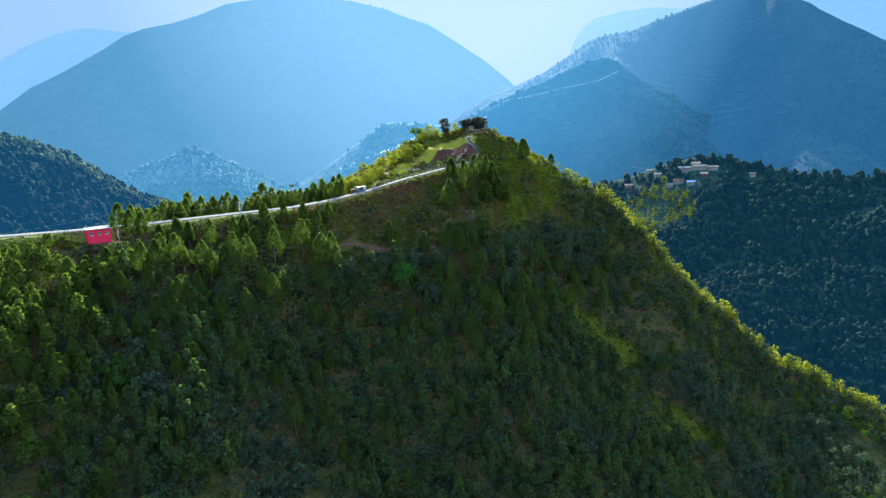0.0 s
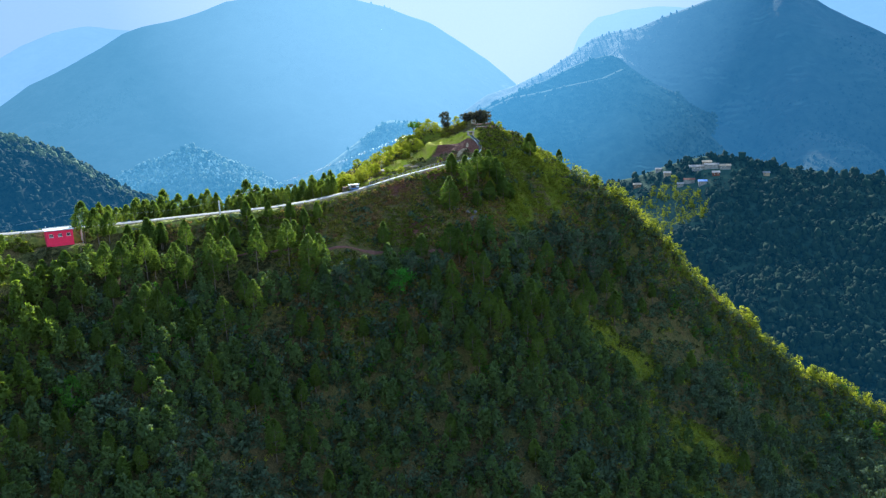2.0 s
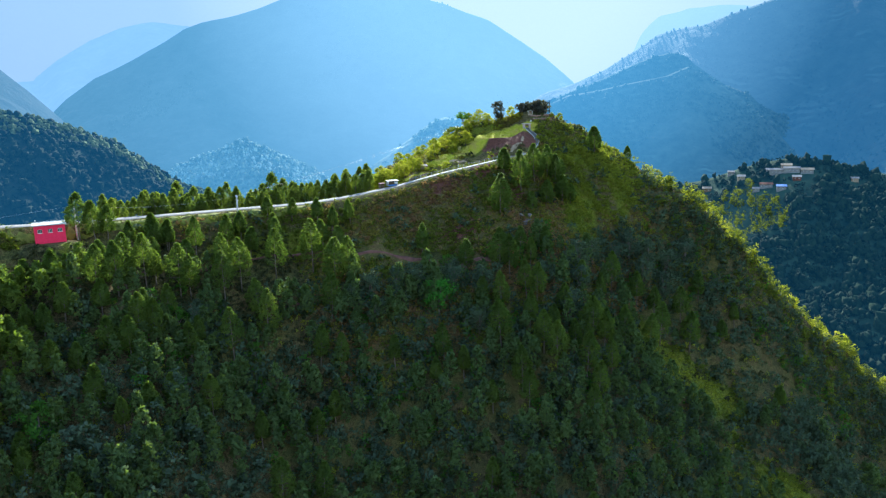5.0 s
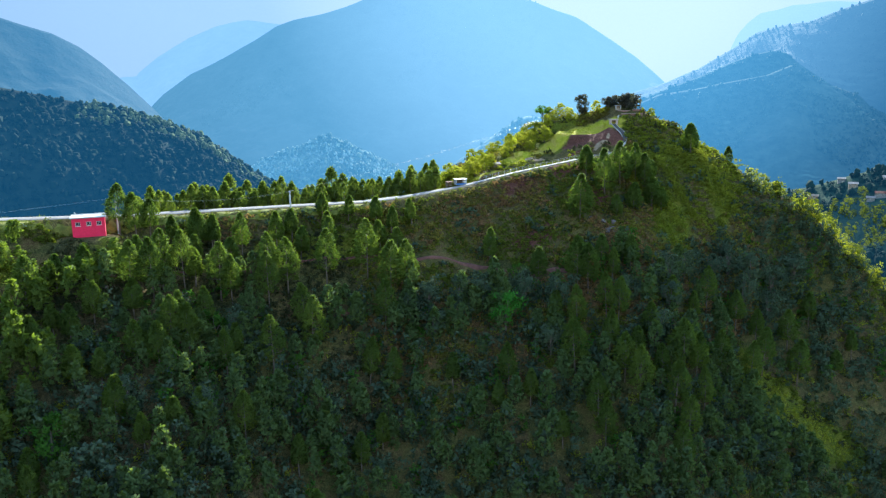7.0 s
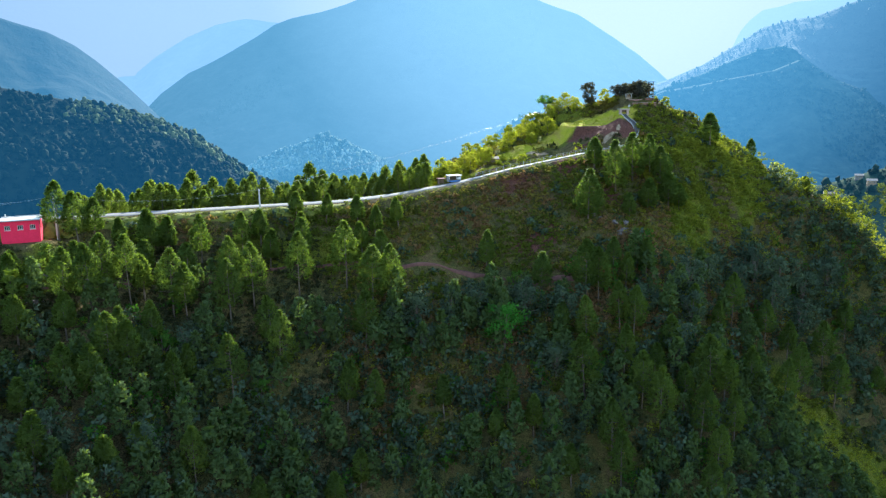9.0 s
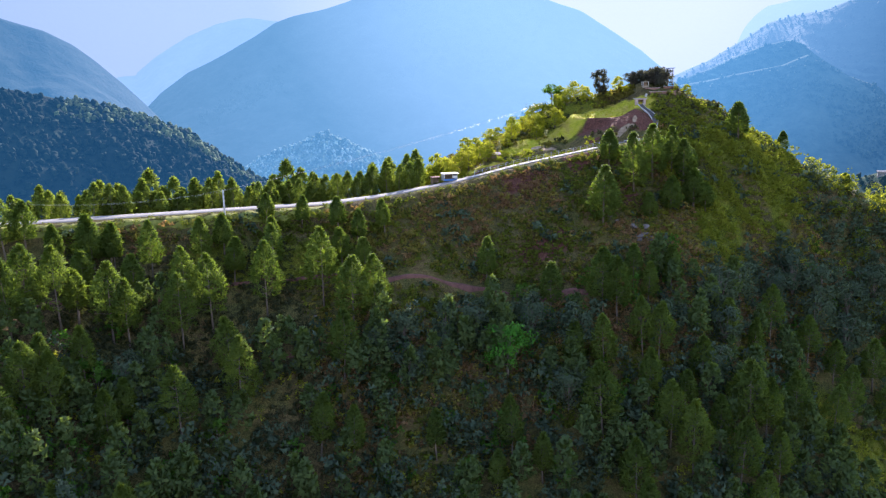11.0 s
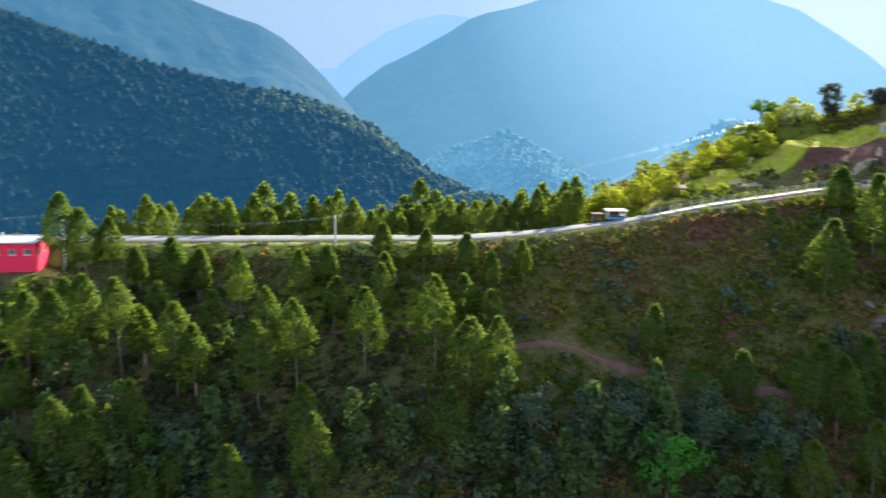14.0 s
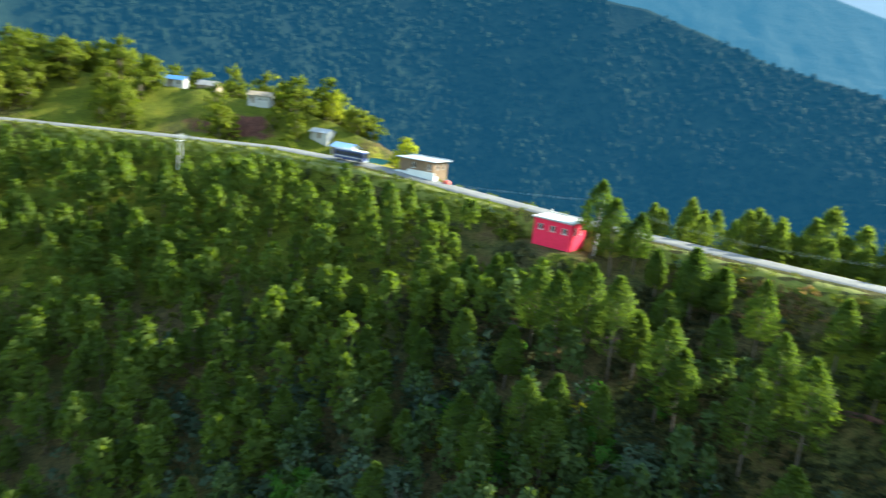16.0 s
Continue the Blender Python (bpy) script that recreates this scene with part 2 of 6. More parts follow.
# ---- land ----
ROAD = ((-206, -100, 3.0), (-192, -45, 4.2), (-174, -14, 4.8), (-157, 13, 5.2), (-140, 28, 4.9), (-121.5, 42.3, 3.3), (-101, 58.3, 1.9),
        (-81.5, 71.8, 1.5), (-64, 84, 1.2), (-46, 94.6, 1.0), (-34, 101, 1.9), (-19.4, 109, 3.9), (-3.7, 116.5, 7.3), (14, 125, 10.3), (21, 130, 11.5))
HILL = ((21, 130, 11.5), (26, 146, 19.5), (30, 157, 23.5), (24, 178, 22), (8, 203, 18), (-10, 232, 8), (-22, 270, -10))
SPUR = ((30, 157, 23.5), (45, 155, 18), (66, 150, 5.5), (80, 144, -4), (93, 140, -11), (104, 140, -25), (118, 140, -40), (134, 140, -55), (151, 140, -72), (166, 140, -87), (195, 140, -103), (222, 138, -117))
FLANK = ((-17, 117, 5.2), (-12, 127, 7.6), (-5, 143, 11.0), (3, 158, 14.2), (13, 172, 18.5))
SHOULDER = ((-165, 36, 5.5), (-185, 14, 12.5), (-205, -10, 17.5), (-225, -60, 18.5), (-260, -130, 12))


def line(points, step):
    """Even samples along a smooth line through the points."""
    p = np.array(points, float)
    d = np.concatenate([[0], np.cumsum(np.linalg.norm(np.diff(p[:, :2], axis=0), axis=1))])
    s = np.linspace(0, d[-1], max(2, int(d[-1] / step)))
    q = np.stack([np.interp(s, d, p[:, k]) for k in range(3)], 1)
    for _ in range(3):
        q[1:-1] = 0.25 * q[:-2] + 0.5 * q[1:-1] + 0.25 * q[2:]
    return q


ROAD_LINE = line(ROAD, 2.0)
RIDGES = [(ROAD_LINE, 0.95, 0.55, 0.62, 0.62), (line(HILL, 2.5), 1.0, 0.50, 0.70, 0.7), (line(SPUR, 3.0), 1.15, 0.7, 0.62, 0.9), (line(SHOULDER, 4.0), 0.75, 0.5, 0.62, 0.6), (line(FLANK, 2.5), 0.30, 0.34, 0.30, 0.45)]
HASH = np.random.RandomState(7).rand(256, 256)


def value_noise(x, y):
    xi, yi = np.floor(x).astype(int), np.floor(y).astype(int)
    fx, fy = x - xi, y - yi
    fx, fy = fx * fx * (3 - 2 * fx), fy * fy * (3 - 2 * fy)
    a, b = HASH[xi % 256, yi % 256], HASH[(xi + 1) % 256, yi % 256]
    c, d = HASH[xi % 256, (yi + 1) % 256], HASH[(xi + 1) % 256, (yi + 1) % 256]
    return (a * (1 - fx) + b * fx) * (1 - fy) + (c * (1 - fx) + d * fx) * fy - 0.5


def fractal(x, y, size, octaves=4):
    return sum(value_noise(x / size * 2 ** k + 17.3 * k, y / size * 2 ** k + 5.1 * k) * 0.5 ** k for k in range(octaves))


def road_offset(x, y):
    """Distance from the road's middle, and the road's height there."""
    best, z = np.full(x.shape, 1e9), np.zeros(x.shape)
    for a in ROAD_LINE:
        d = np.hypot(x - a[0], y - a[1])
        near = d < best
        best, z = np.where(near, d, best), np.where(near, a[2], z)
    return best, z


def side(x, y):
    """How far a place lies behind the road (seen from the south-east); below 0: on the near slope."""
    a, c = ROAD_LINE[:, 0] * 0.866 + ROAD_LINE[:, 1] * 0.5, -ROAD_LINE[:, 0] * 0.5 + ROAD_LINE[:, 1] * 0.866
    return -np.asarray(x) * 0.5 + np.asarray(y) * 0.866 - np.interp(np.asarray(x) * 0.866 + np.asarray(y) * 0.5, a, c)


def steepening(x, y):
    """How much further the near slope falls than an even one: it steepens below the footpath and under the spur."""
    a, d = x * 0.866 + y * 0.5, -side(x, y)
    mid = np.clip((a - 18) / 24, 0, 1)
    road = 0.2 * np.clip(d - 8, 0, None) + (0.45 - 0.15 * mid) * np.clip(d - 30 - 10 * mid, 0, None)
    road = 32 * np.tanh(road / 32) * np.clip((a + 50) / 48, 0, 1)
    crest, out = np.array(SPUR), np.clip((x - 62) / 28, 0, 1)
    v = (0.5 + 0.6 * out) * np.clip(np.interp(x, crest[:, 0], crest[:, 1]) - y - 15 + 12 * out, 0, None)
    spur = 38 * np.tanh(v / 38) * np.clip((185 - x) / 40, 0, 1)
    w = np.clip((x - 35) / 30, 0, 1)
    w = w * w * (3 - 2 * w)
    return road * (1 - w) + spur * w


RIBS = (((34, 129), (45, 117)), ((45, 139), (56, 132)), ((31, 131), (32, 117)), ((40, 133), (52, 121)), ((54, 140), (68, 124)))


def height(x, y):
    """The land's height at arrays of places."""
    x, y = np.asarray(x, float), np.asarray(y, float)
    tops = []
    for samples, east, west, south, north in RIDGES:
        h = np.full(x.shape, -1e9)
        for a in samples:
            dx, dy = x - a[0], y - a[1]
            gx, gy = np.where(dx > 0, east, west) * dx, np.where(dy > 0, north, south) * dy
            h = np.maximum(h, a[2] - np.sqrt(gx * gx + gy * gy))
        tops.append(h)
    tops[-1] = tops[-1] - 2.2 * np.clip(-side(x, y) - 1, 0, None) - 0.04 * np.clip(np.hypot(x + 2, y - 142) - 22, 0, None) ** 2
    h = np.maximum.reduce(tops)
    k = 3.0
    h = h + np.log(sum(np.exp(np.clip((t - h) / k, -30, 0)) for t in tops)) * k * 0.6
    h = h - steepening(x, y)
    q = np.sqrt(((x - 17) / np.where(x < 17, 16, 9)) ** 2 + ((y - 149) / 7.0) ** 2)
    soft = 0.24 + 0.7 * np.clip(np.abs(x - 17) / 11, 0, 1) ** 2 + 0.5 * (y > 150)
    h = h + (16.9 + 0.165 * (y - 142) - h) * np.clip((1.10 - q) / soft, 0, 1)
    d, rz = road_offset(x, y)
    rough = np.clip((d - 4) / 25, 0, 1) * np.clip(q - 0.6, 0, 1)
    h = h + rough * (fractal(x, y, 38, 3) * 7 + fractal(x + 90, y, 9, 3) * 1.8) + np.clip((d - 5) / 6, 0, 1) * np.clip(q - 0.6, 0, 1) * (np.abs(fractal(x + 30, y, 7, 2)) * 1.6 - 0.3)
    for mx, my, r, rise in ((17, 163, 8, 2.6), (6, 166, 9, 2.8), (36, 154, 5.5, 1.7), (30, 158, 4, 0.8)):
        h = h + rise * np.exp(-((x - mx) ** 2 + (y - my) ** 2) / (r * r))
    for (ax, ay), (bx, by) in RIBS:
        t = np.clip(((x - ax) * (bx - ax) + (y - ay) * (by - ay)) / ((bx - ax) ** 2 + (by - ay) ** 2), 0, 1)
        h = h + 1.7 * np.exp(-((x - ax - t * (bx - ax)) ** 2 + (y - ay - t * (by - ay)) ** 2) / 5.0)
    floor = -150 + fractal(x, y, 300, 3) * 30
    h = np.logaddexp(h / 9, floor / 9) * 9
    near = np.hypot(x + 99.5, y - 49.0)
    h = np.where(near < 11, h + (-1.5 - h) * np.clip((8.5 - near) / 3.0, 0, 1), h)
    f = np.clip((d - 3.2) / (3.5 - 2.3 * (near < 9)), 0, 1)
    return rz * (1 - f) + h * f - 0.12 * (d < 6.5)


def cover(x, y, spots):
    """Weight of a kind of ground cover: soft ellipses (x, y, rx, ry, turn) with an uneven edge."""
    w = np.zeros(np.shape(x))
    for sx, sy, rx, ry, turn in spots:
        c, s = math.cos(radians(turn)), math.sin(radians(turn))
        u, v = ((x - sx) * c + (y - sy) * s) / rx, (-(x - sx) * s + (y - sy) * c) / ry
        w = np.maximum(w, 1.5 - np.hypot(u, v) + 0.7 * fractal(x, y, max(3.0, min(rx, ry)), 3))
    return np.clip(w, 0, 1)


LAWN = ((17, 149, 13, 5.5, 0), (8, 146.5, 10, 4, 35), (0, 141, 7, 3, 40), (-4, 134, 9, 3.5, 30), (-13, 121, 6, 2.5, 27),  (2, 178, 12, 12, 0), (-150, 40, 12, 6, 30))
# Several near-slope patches carry sunlight as a yellower grass colour.
MEADOW = ((90, 50, 12, 26, 20), (-145, 0, 30, 16, 45), (-165, -35, 25, 20, 60), (-120, 20, 16, 9, 40), (-120, 38, 3, 12, -50), (65, 89, 12, 6, -5), (78, 91, 11, 6, 5), (100, 72, 14, 5, -30), (47, 139, 7, 5, 0), (58, 135, 5, 9, 20), (43, 118, 9, 12, 0), (0, 146, 14, 11, 40), (7, 160, 10, 9, 0))
MEADOW = (*MEADOW, (-185, 14, 30, 14, 55), (-205, -25, 25, 22, 0), (-178, -10, 6, 26, -25), (-160, 8, 5, 16, -35), (-60, 72, 10, 4, 35), (-45, 80, 9, 4, 35), (-90, 46, 8, 5, 30))
EARTH = ((21.0, 141.2, 8.2, 3.6, 0), (16.0, 140.0, 4.4, 2.2, 25), (25.5, 141.4, 4.6, 4.2, 0), (22, 157.6, 4.5, 1.6, 5), (-9, 121.5, 7, 1.3, 27), (11, 131.5, 9, 1.5, 27), (-12, 152, 4, 2, 30), (9, 118, 4, 2, 20), (20, 112, 6, 3, -20), (-181, 5, 10, 3, 62), (-3, 110, 6, 2, 27), (2, 96, 7, 3, 30))
SAND = ((23.0, 136.6, 2.6, 0.7, 25), (25.2, 139.6, 0.6, 2.2, -12), (1.3, 134.5, 3.6, 1.6, 15))


def mesh_object(name, verts, faces, mats, smooth=True, index=None):
    me = bpy.data.meshes.new(name)
    verts, faces = np.asarray(verts, np.float32), np.asarray(faces, np.int32)
    me.vertices.add(len(verts))
    me.vertices.foreach_set("co", verts.ravel())
    me.loops.add(faces.size)
    me.loops.foreach_set("vertex_index", faces.ravel())
    me.polygons.add(len(faces))
    k = faces.shape[1]
    me.polygons.foreach_set("loop_start", np.arange(len(faces), dtype=np.int32) * k)
    me.polygons.foreach_set("loop_total", np.full(len(faces), k, np.int32))
    if index is not None:
        me.polygons.foreach_set("material_index", np.asarray(index, np.int32))
    me.polygons.foreach_set("use_smooth", np.full(len(faces), smooth))
    for mt in mats:
        me.materials.append(mt)
    me.update(calc_edges=True)
    me.validate()
    return new(name, me)


def grid_faces(nu, nv):
    i, j = np.meshgrid(np.arange(nu - 1), np.arange(nv - 1), indexing="ij")
    a = (i * nv + j).ravel()
    return np.stack([a, a + nv, a + nv + 1, a + 1], 1)


def spread(a, b, step, far, grow=1.25):
    """Grid lines: even between a and b, then wider and wider out to far on both sides."""
    core, out, s, p = list(np.arange(a, b + step, step)), [], step, 0
    while p < far:
        s *= grow
        p += s
        out.append(p)
    return np.array([a - q for q in reversed(out)] + core + [core[-1] + q for q in out])


def finer(a, lo, hi, step):
    return np.concatenate([a[a < lo], np.arange(lo, hi, step), a[a >= hi]])


gx, gy = finer(spread(-250, 235, 2.1, 4300), -24, 44, 0.75), finer(spread(-70, 285, 2.1, 4300), 108, 164, 0.75)
GX, GY = np.meshgrid(gx, gy, indexing="ij")
GZ = height(GX, GY)
ground = mesh_object("ground", np.stack([GX.ravel(), GY.ravel(), GZ.ravel()], 1), grid_faces(len(gx), len(gy)), [M_GROUND])
for key, spots in (("meadow", MEADOW), ("lawn", LAWN), ("earth", EARTH), ("sand", SAND)):
    ground.data.attributes.new(key, "FLOAT", "POINT").data.foreach_set("value", cover(GX, GY, spots).astype(np.float32).ravel())
tagged(ground, "steep grassy and scrubby hillside of a green ridge", "hillside", kind="structure")


def land(x, y):
    """Height of the built ground by its grid."""
    x, y = np.atleast_1d(np.asarray(x, float)), np.atleast_1d(np.asarray(y, float))
    i, j = np.clip(np.searchsorted(gx, x) - 1, 0, len(gx) - 2), np.clip(np.searchsorted(gy, y) - 1, 0, len(gy) - 2)
    u, v = (x - gx[i]) / (gx[i + 1] - gx[i]), (y - gy[j]) / (gy[j + 1] - gy[j])
    return GZ[i, j] * (1 - u) * (1 - v) + GZ[i + 1, j] * u * (1 - v) + GZ[i, j + 1] * (1 - u) * v + GZ[i + 1, j + 1] * u * v


# ---- hills and mountains round about ----
def ridge_land(name, skyline, eye, reach, foot_reach, foot_z, mat, label, bumps, seed, nu=170, nv=60):
    """A mountainside whose crest passes the given bearings (degrees east of north) and elevations; it falls to a foot nearer by."""
    sk = np.array(skyline, float)
    az = np.linspace(sk[0, 0], sk[-1, 0], nu)
    el = np.interp(az, sk[:, 0], sk[:, 1])
    r = np.interp(az, sk[:, 0], sk[:, 2]) if sk.shape[1] > 2 else np.full(nu, reach)
    s, c = np.sin(np.radians(az)), np.cos(np.radians(az))
    top = eye[2] + r * np.tan(np.radians(el))
    rs = np.random.RandomState(seed)
    rows = []
    for v in np.concatenate([np.linspace(0, 1, nv), [1.12, 1.3]]):
        if v <= 1:
            q = foot_reach * r / reach + (r - foot_reach * r / reach) * v
            z = foot_z + (top - foot_z) * (0.75 * v + 0.25 * v * v)
        else:
            q, z = r * (1 + (v - 1) * 0.8), top - (v - 1) * 2.2 * (top - foot_z)
        x, y = eye[0] + q * s, eye[1] + q * c
        spine = 1 - 2 * np.abs(fractal(r * np.radians(az) / 1.0 + seed * 131 + v * bumps * 1.5, np.full(nu, seed * 17.0) + v * bumps * 2, bumps * 4.5, 3))
        gully = fractal(x + seed * 331, y, bumps * 5, 5) * bumps + (spine - 0.6) * bumps * (1.3 if bumps > 30 else 0.35) + np.abs(fractal(x - seed * 77, y + 40, bumps * 2.2, 3)) * bumps * 0.5
        fade = 4 * v * (1 - v) if v <= 1 else 0
        rows.append(np.stack([x, y, z + gully * (0.12 + 0.88 * fade) - bumps * 0.1], 1))
    v = np.stack(rows, 1).reshape(-1, 3)
    ob = mesh_object(name, v, grid_faces(nu, nv + 2), [mat])
    return tagged(ob, label, "mountain", kind="structure")


EYE = (0, -60, 24)
# Haze sits in these materials' emission, palest near the sun's bearing.
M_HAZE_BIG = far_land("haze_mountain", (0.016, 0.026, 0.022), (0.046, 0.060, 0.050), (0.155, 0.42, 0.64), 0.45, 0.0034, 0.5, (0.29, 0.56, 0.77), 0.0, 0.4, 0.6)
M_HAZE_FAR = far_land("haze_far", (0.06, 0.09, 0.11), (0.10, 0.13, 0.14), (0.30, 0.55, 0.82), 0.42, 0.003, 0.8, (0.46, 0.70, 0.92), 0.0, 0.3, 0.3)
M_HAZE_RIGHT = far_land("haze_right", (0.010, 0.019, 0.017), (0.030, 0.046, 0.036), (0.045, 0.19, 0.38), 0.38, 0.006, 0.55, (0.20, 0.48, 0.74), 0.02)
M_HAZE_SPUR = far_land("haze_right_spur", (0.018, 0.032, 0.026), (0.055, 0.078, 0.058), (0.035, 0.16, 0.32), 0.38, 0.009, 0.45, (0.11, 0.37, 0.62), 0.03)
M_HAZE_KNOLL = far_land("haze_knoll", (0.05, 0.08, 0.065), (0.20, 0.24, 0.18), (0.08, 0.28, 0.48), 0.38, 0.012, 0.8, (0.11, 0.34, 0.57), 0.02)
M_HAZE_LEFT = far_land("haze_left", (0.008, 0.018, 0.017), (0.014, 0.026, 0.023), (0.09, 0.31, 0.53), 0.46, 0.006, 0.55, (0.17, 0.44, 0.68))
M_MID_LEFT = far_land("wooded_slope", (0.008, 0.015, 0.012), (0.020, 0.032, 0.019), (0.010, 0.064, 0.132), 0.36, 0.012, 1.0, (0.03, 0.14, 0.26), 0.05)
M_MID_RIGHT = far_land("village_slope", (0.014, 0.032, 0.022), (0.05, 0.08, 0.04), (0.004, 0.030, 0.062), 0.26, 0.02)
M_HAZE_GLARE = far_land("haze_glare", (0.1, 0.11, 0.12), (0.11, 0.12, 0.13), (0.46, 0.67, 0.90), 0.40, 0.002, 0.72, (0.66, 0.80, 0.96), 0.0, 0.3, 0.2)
# Added ridge whose glow stands in for bright haze in the low sky.
ridge_land("backdrop_glare", [(-130, 14), (-90, 15), (-60, 14.5), (-40, 14.5), (-22, 14.5), (-4, 14.5), (10, 14), (25, 14), (40, 13), (60, 11), (80, 9)], EYE, 4750, 3600, -150, M_HAZE_GLARE, "added glowing far ridge that stands in for white haze below the sun", 40, 12, 160, 30)
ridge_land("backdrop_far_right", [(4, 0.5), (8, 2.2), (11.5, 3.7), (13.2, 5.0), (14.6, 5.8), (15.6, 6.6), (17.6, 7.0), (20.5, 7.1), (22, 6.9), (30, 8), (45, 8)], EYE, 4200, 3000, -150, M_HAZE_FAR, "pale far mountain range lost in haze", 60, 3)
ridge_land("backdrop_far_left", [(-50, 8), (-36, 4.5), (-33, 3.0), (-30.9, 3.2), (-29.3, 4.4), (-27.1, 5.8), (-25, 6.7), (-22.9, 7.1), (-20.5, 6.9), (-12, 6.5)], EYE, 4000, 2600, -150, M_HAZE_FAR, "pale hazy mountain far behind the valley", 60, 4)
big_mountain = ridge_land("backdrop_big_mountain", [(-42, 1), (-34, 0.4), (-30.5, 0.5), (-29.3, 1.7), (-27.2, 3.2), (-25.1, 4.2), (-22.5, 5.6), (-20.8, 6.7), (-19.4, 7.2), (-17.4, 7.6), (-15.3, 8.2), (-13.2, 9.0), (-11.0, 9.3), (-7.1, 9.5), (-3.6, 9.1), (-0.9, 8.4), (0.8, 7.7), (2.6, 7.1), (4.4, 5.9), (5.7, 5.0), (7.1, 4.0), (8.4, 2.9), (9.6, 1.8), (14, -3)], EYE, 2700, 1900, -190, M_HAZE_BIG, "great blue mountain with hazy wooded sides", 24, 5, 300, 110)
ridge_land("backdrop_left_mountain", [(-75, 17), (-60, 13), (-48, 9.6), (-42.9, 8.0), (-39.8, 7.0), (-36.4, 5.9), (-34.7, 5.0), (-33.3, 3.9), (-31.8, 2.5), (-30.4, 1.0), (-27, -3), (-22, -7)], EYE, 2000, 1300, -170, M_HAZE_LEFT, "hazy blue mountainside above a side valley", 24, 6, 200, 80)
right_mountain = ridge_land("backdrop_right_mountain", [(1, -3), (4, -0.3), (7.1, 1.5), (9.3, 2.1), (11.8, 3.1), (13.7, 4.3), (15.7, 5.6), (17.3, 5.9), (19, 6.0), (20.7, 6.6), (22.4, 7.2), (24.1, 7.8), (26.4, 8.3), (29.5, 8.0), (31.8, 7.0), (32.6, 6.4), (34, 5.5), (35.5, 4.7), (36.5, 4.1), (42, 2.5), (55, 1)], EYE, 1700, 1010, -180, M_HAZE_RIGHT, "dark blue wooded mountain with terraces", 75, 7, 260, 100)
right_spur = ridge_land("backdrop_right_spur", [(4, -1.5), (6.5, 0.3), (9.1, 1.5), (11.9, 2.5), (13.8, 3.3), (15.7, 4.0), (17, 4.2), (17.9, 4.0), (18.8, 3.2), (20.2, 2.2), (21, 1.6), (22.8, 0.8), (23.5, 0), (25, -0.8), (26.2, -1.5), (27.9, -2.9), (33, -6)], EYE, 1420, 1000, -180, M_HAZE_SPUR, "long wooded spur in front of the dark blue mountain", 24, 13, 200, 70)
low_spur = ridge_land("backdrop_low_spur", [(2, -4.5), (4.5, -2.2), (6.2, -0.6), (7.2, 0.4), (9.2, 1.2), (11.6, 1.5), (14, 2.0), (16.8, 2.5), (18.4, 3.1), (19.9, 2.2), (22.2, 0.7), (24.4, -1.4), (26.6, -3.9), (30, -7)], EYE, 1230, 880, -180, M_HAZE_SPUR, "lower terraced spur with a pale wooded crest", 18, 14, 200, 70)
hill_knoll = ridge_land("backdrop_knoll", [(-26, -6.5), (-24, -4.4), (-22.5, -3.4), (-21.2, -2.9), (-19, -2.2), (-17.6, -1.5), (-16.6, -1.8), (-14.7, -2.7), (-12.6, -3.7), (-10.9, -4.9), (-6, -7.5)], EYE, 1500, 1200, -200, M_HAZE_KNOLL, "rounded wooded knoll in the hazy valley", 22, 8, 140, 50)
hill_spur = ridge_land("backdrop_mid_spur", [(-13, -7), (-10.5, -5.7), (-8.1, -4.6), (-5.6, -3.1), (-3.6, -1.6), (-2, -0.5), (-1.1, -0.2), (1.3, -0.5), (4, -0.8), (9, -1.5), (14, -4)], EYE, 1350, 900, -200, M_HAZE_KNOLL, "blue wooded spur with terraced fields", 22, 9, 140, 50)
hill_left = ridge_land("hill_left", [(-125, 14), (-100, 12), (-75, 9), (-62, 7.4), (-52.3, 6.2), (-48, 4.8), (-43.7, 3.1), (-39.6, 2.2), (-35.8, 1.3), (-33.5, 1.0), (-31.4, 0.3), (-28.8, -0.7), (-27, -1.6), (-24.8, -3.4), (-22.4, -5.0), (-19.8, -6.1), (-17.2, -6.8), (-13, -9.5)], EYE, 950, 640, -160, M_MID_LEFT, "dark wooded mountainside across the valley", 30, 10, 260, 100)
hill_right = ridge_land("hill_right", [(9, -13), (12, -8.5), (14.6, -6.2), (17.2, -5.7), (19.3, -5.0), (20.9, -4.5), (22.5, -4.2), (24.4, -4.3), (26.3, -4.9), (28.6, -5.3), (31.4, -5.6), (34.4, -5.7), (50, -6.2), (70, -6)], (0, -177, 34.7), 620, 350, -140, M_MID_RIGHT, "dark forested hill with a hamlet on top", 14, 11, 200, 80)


# ---- building helpers ----
def part(name, bm, mat, parent=None, label="", smooth=False):
    me = bpy.data.meshes.new(name)
    bm.to_mesh(me)
    bm.free()
    for mt in (mat if isinstance(mat, (list, tuple)) else [mat]):
        me.materials.append(mt)
    if smooth:
        me.polygons.foreach_set("use_smooth", np.full(len(me.polygons), True))
    ob = new(name, me)
    ob.parent = parent
    return tagged(ob, label)


def thing(name, label, category, m=None, group="", kind=""):
    ob = new(name)
    if m is not None:
        ob.matrix_basis = m
    return tagged(ob, label, category, group, kind)


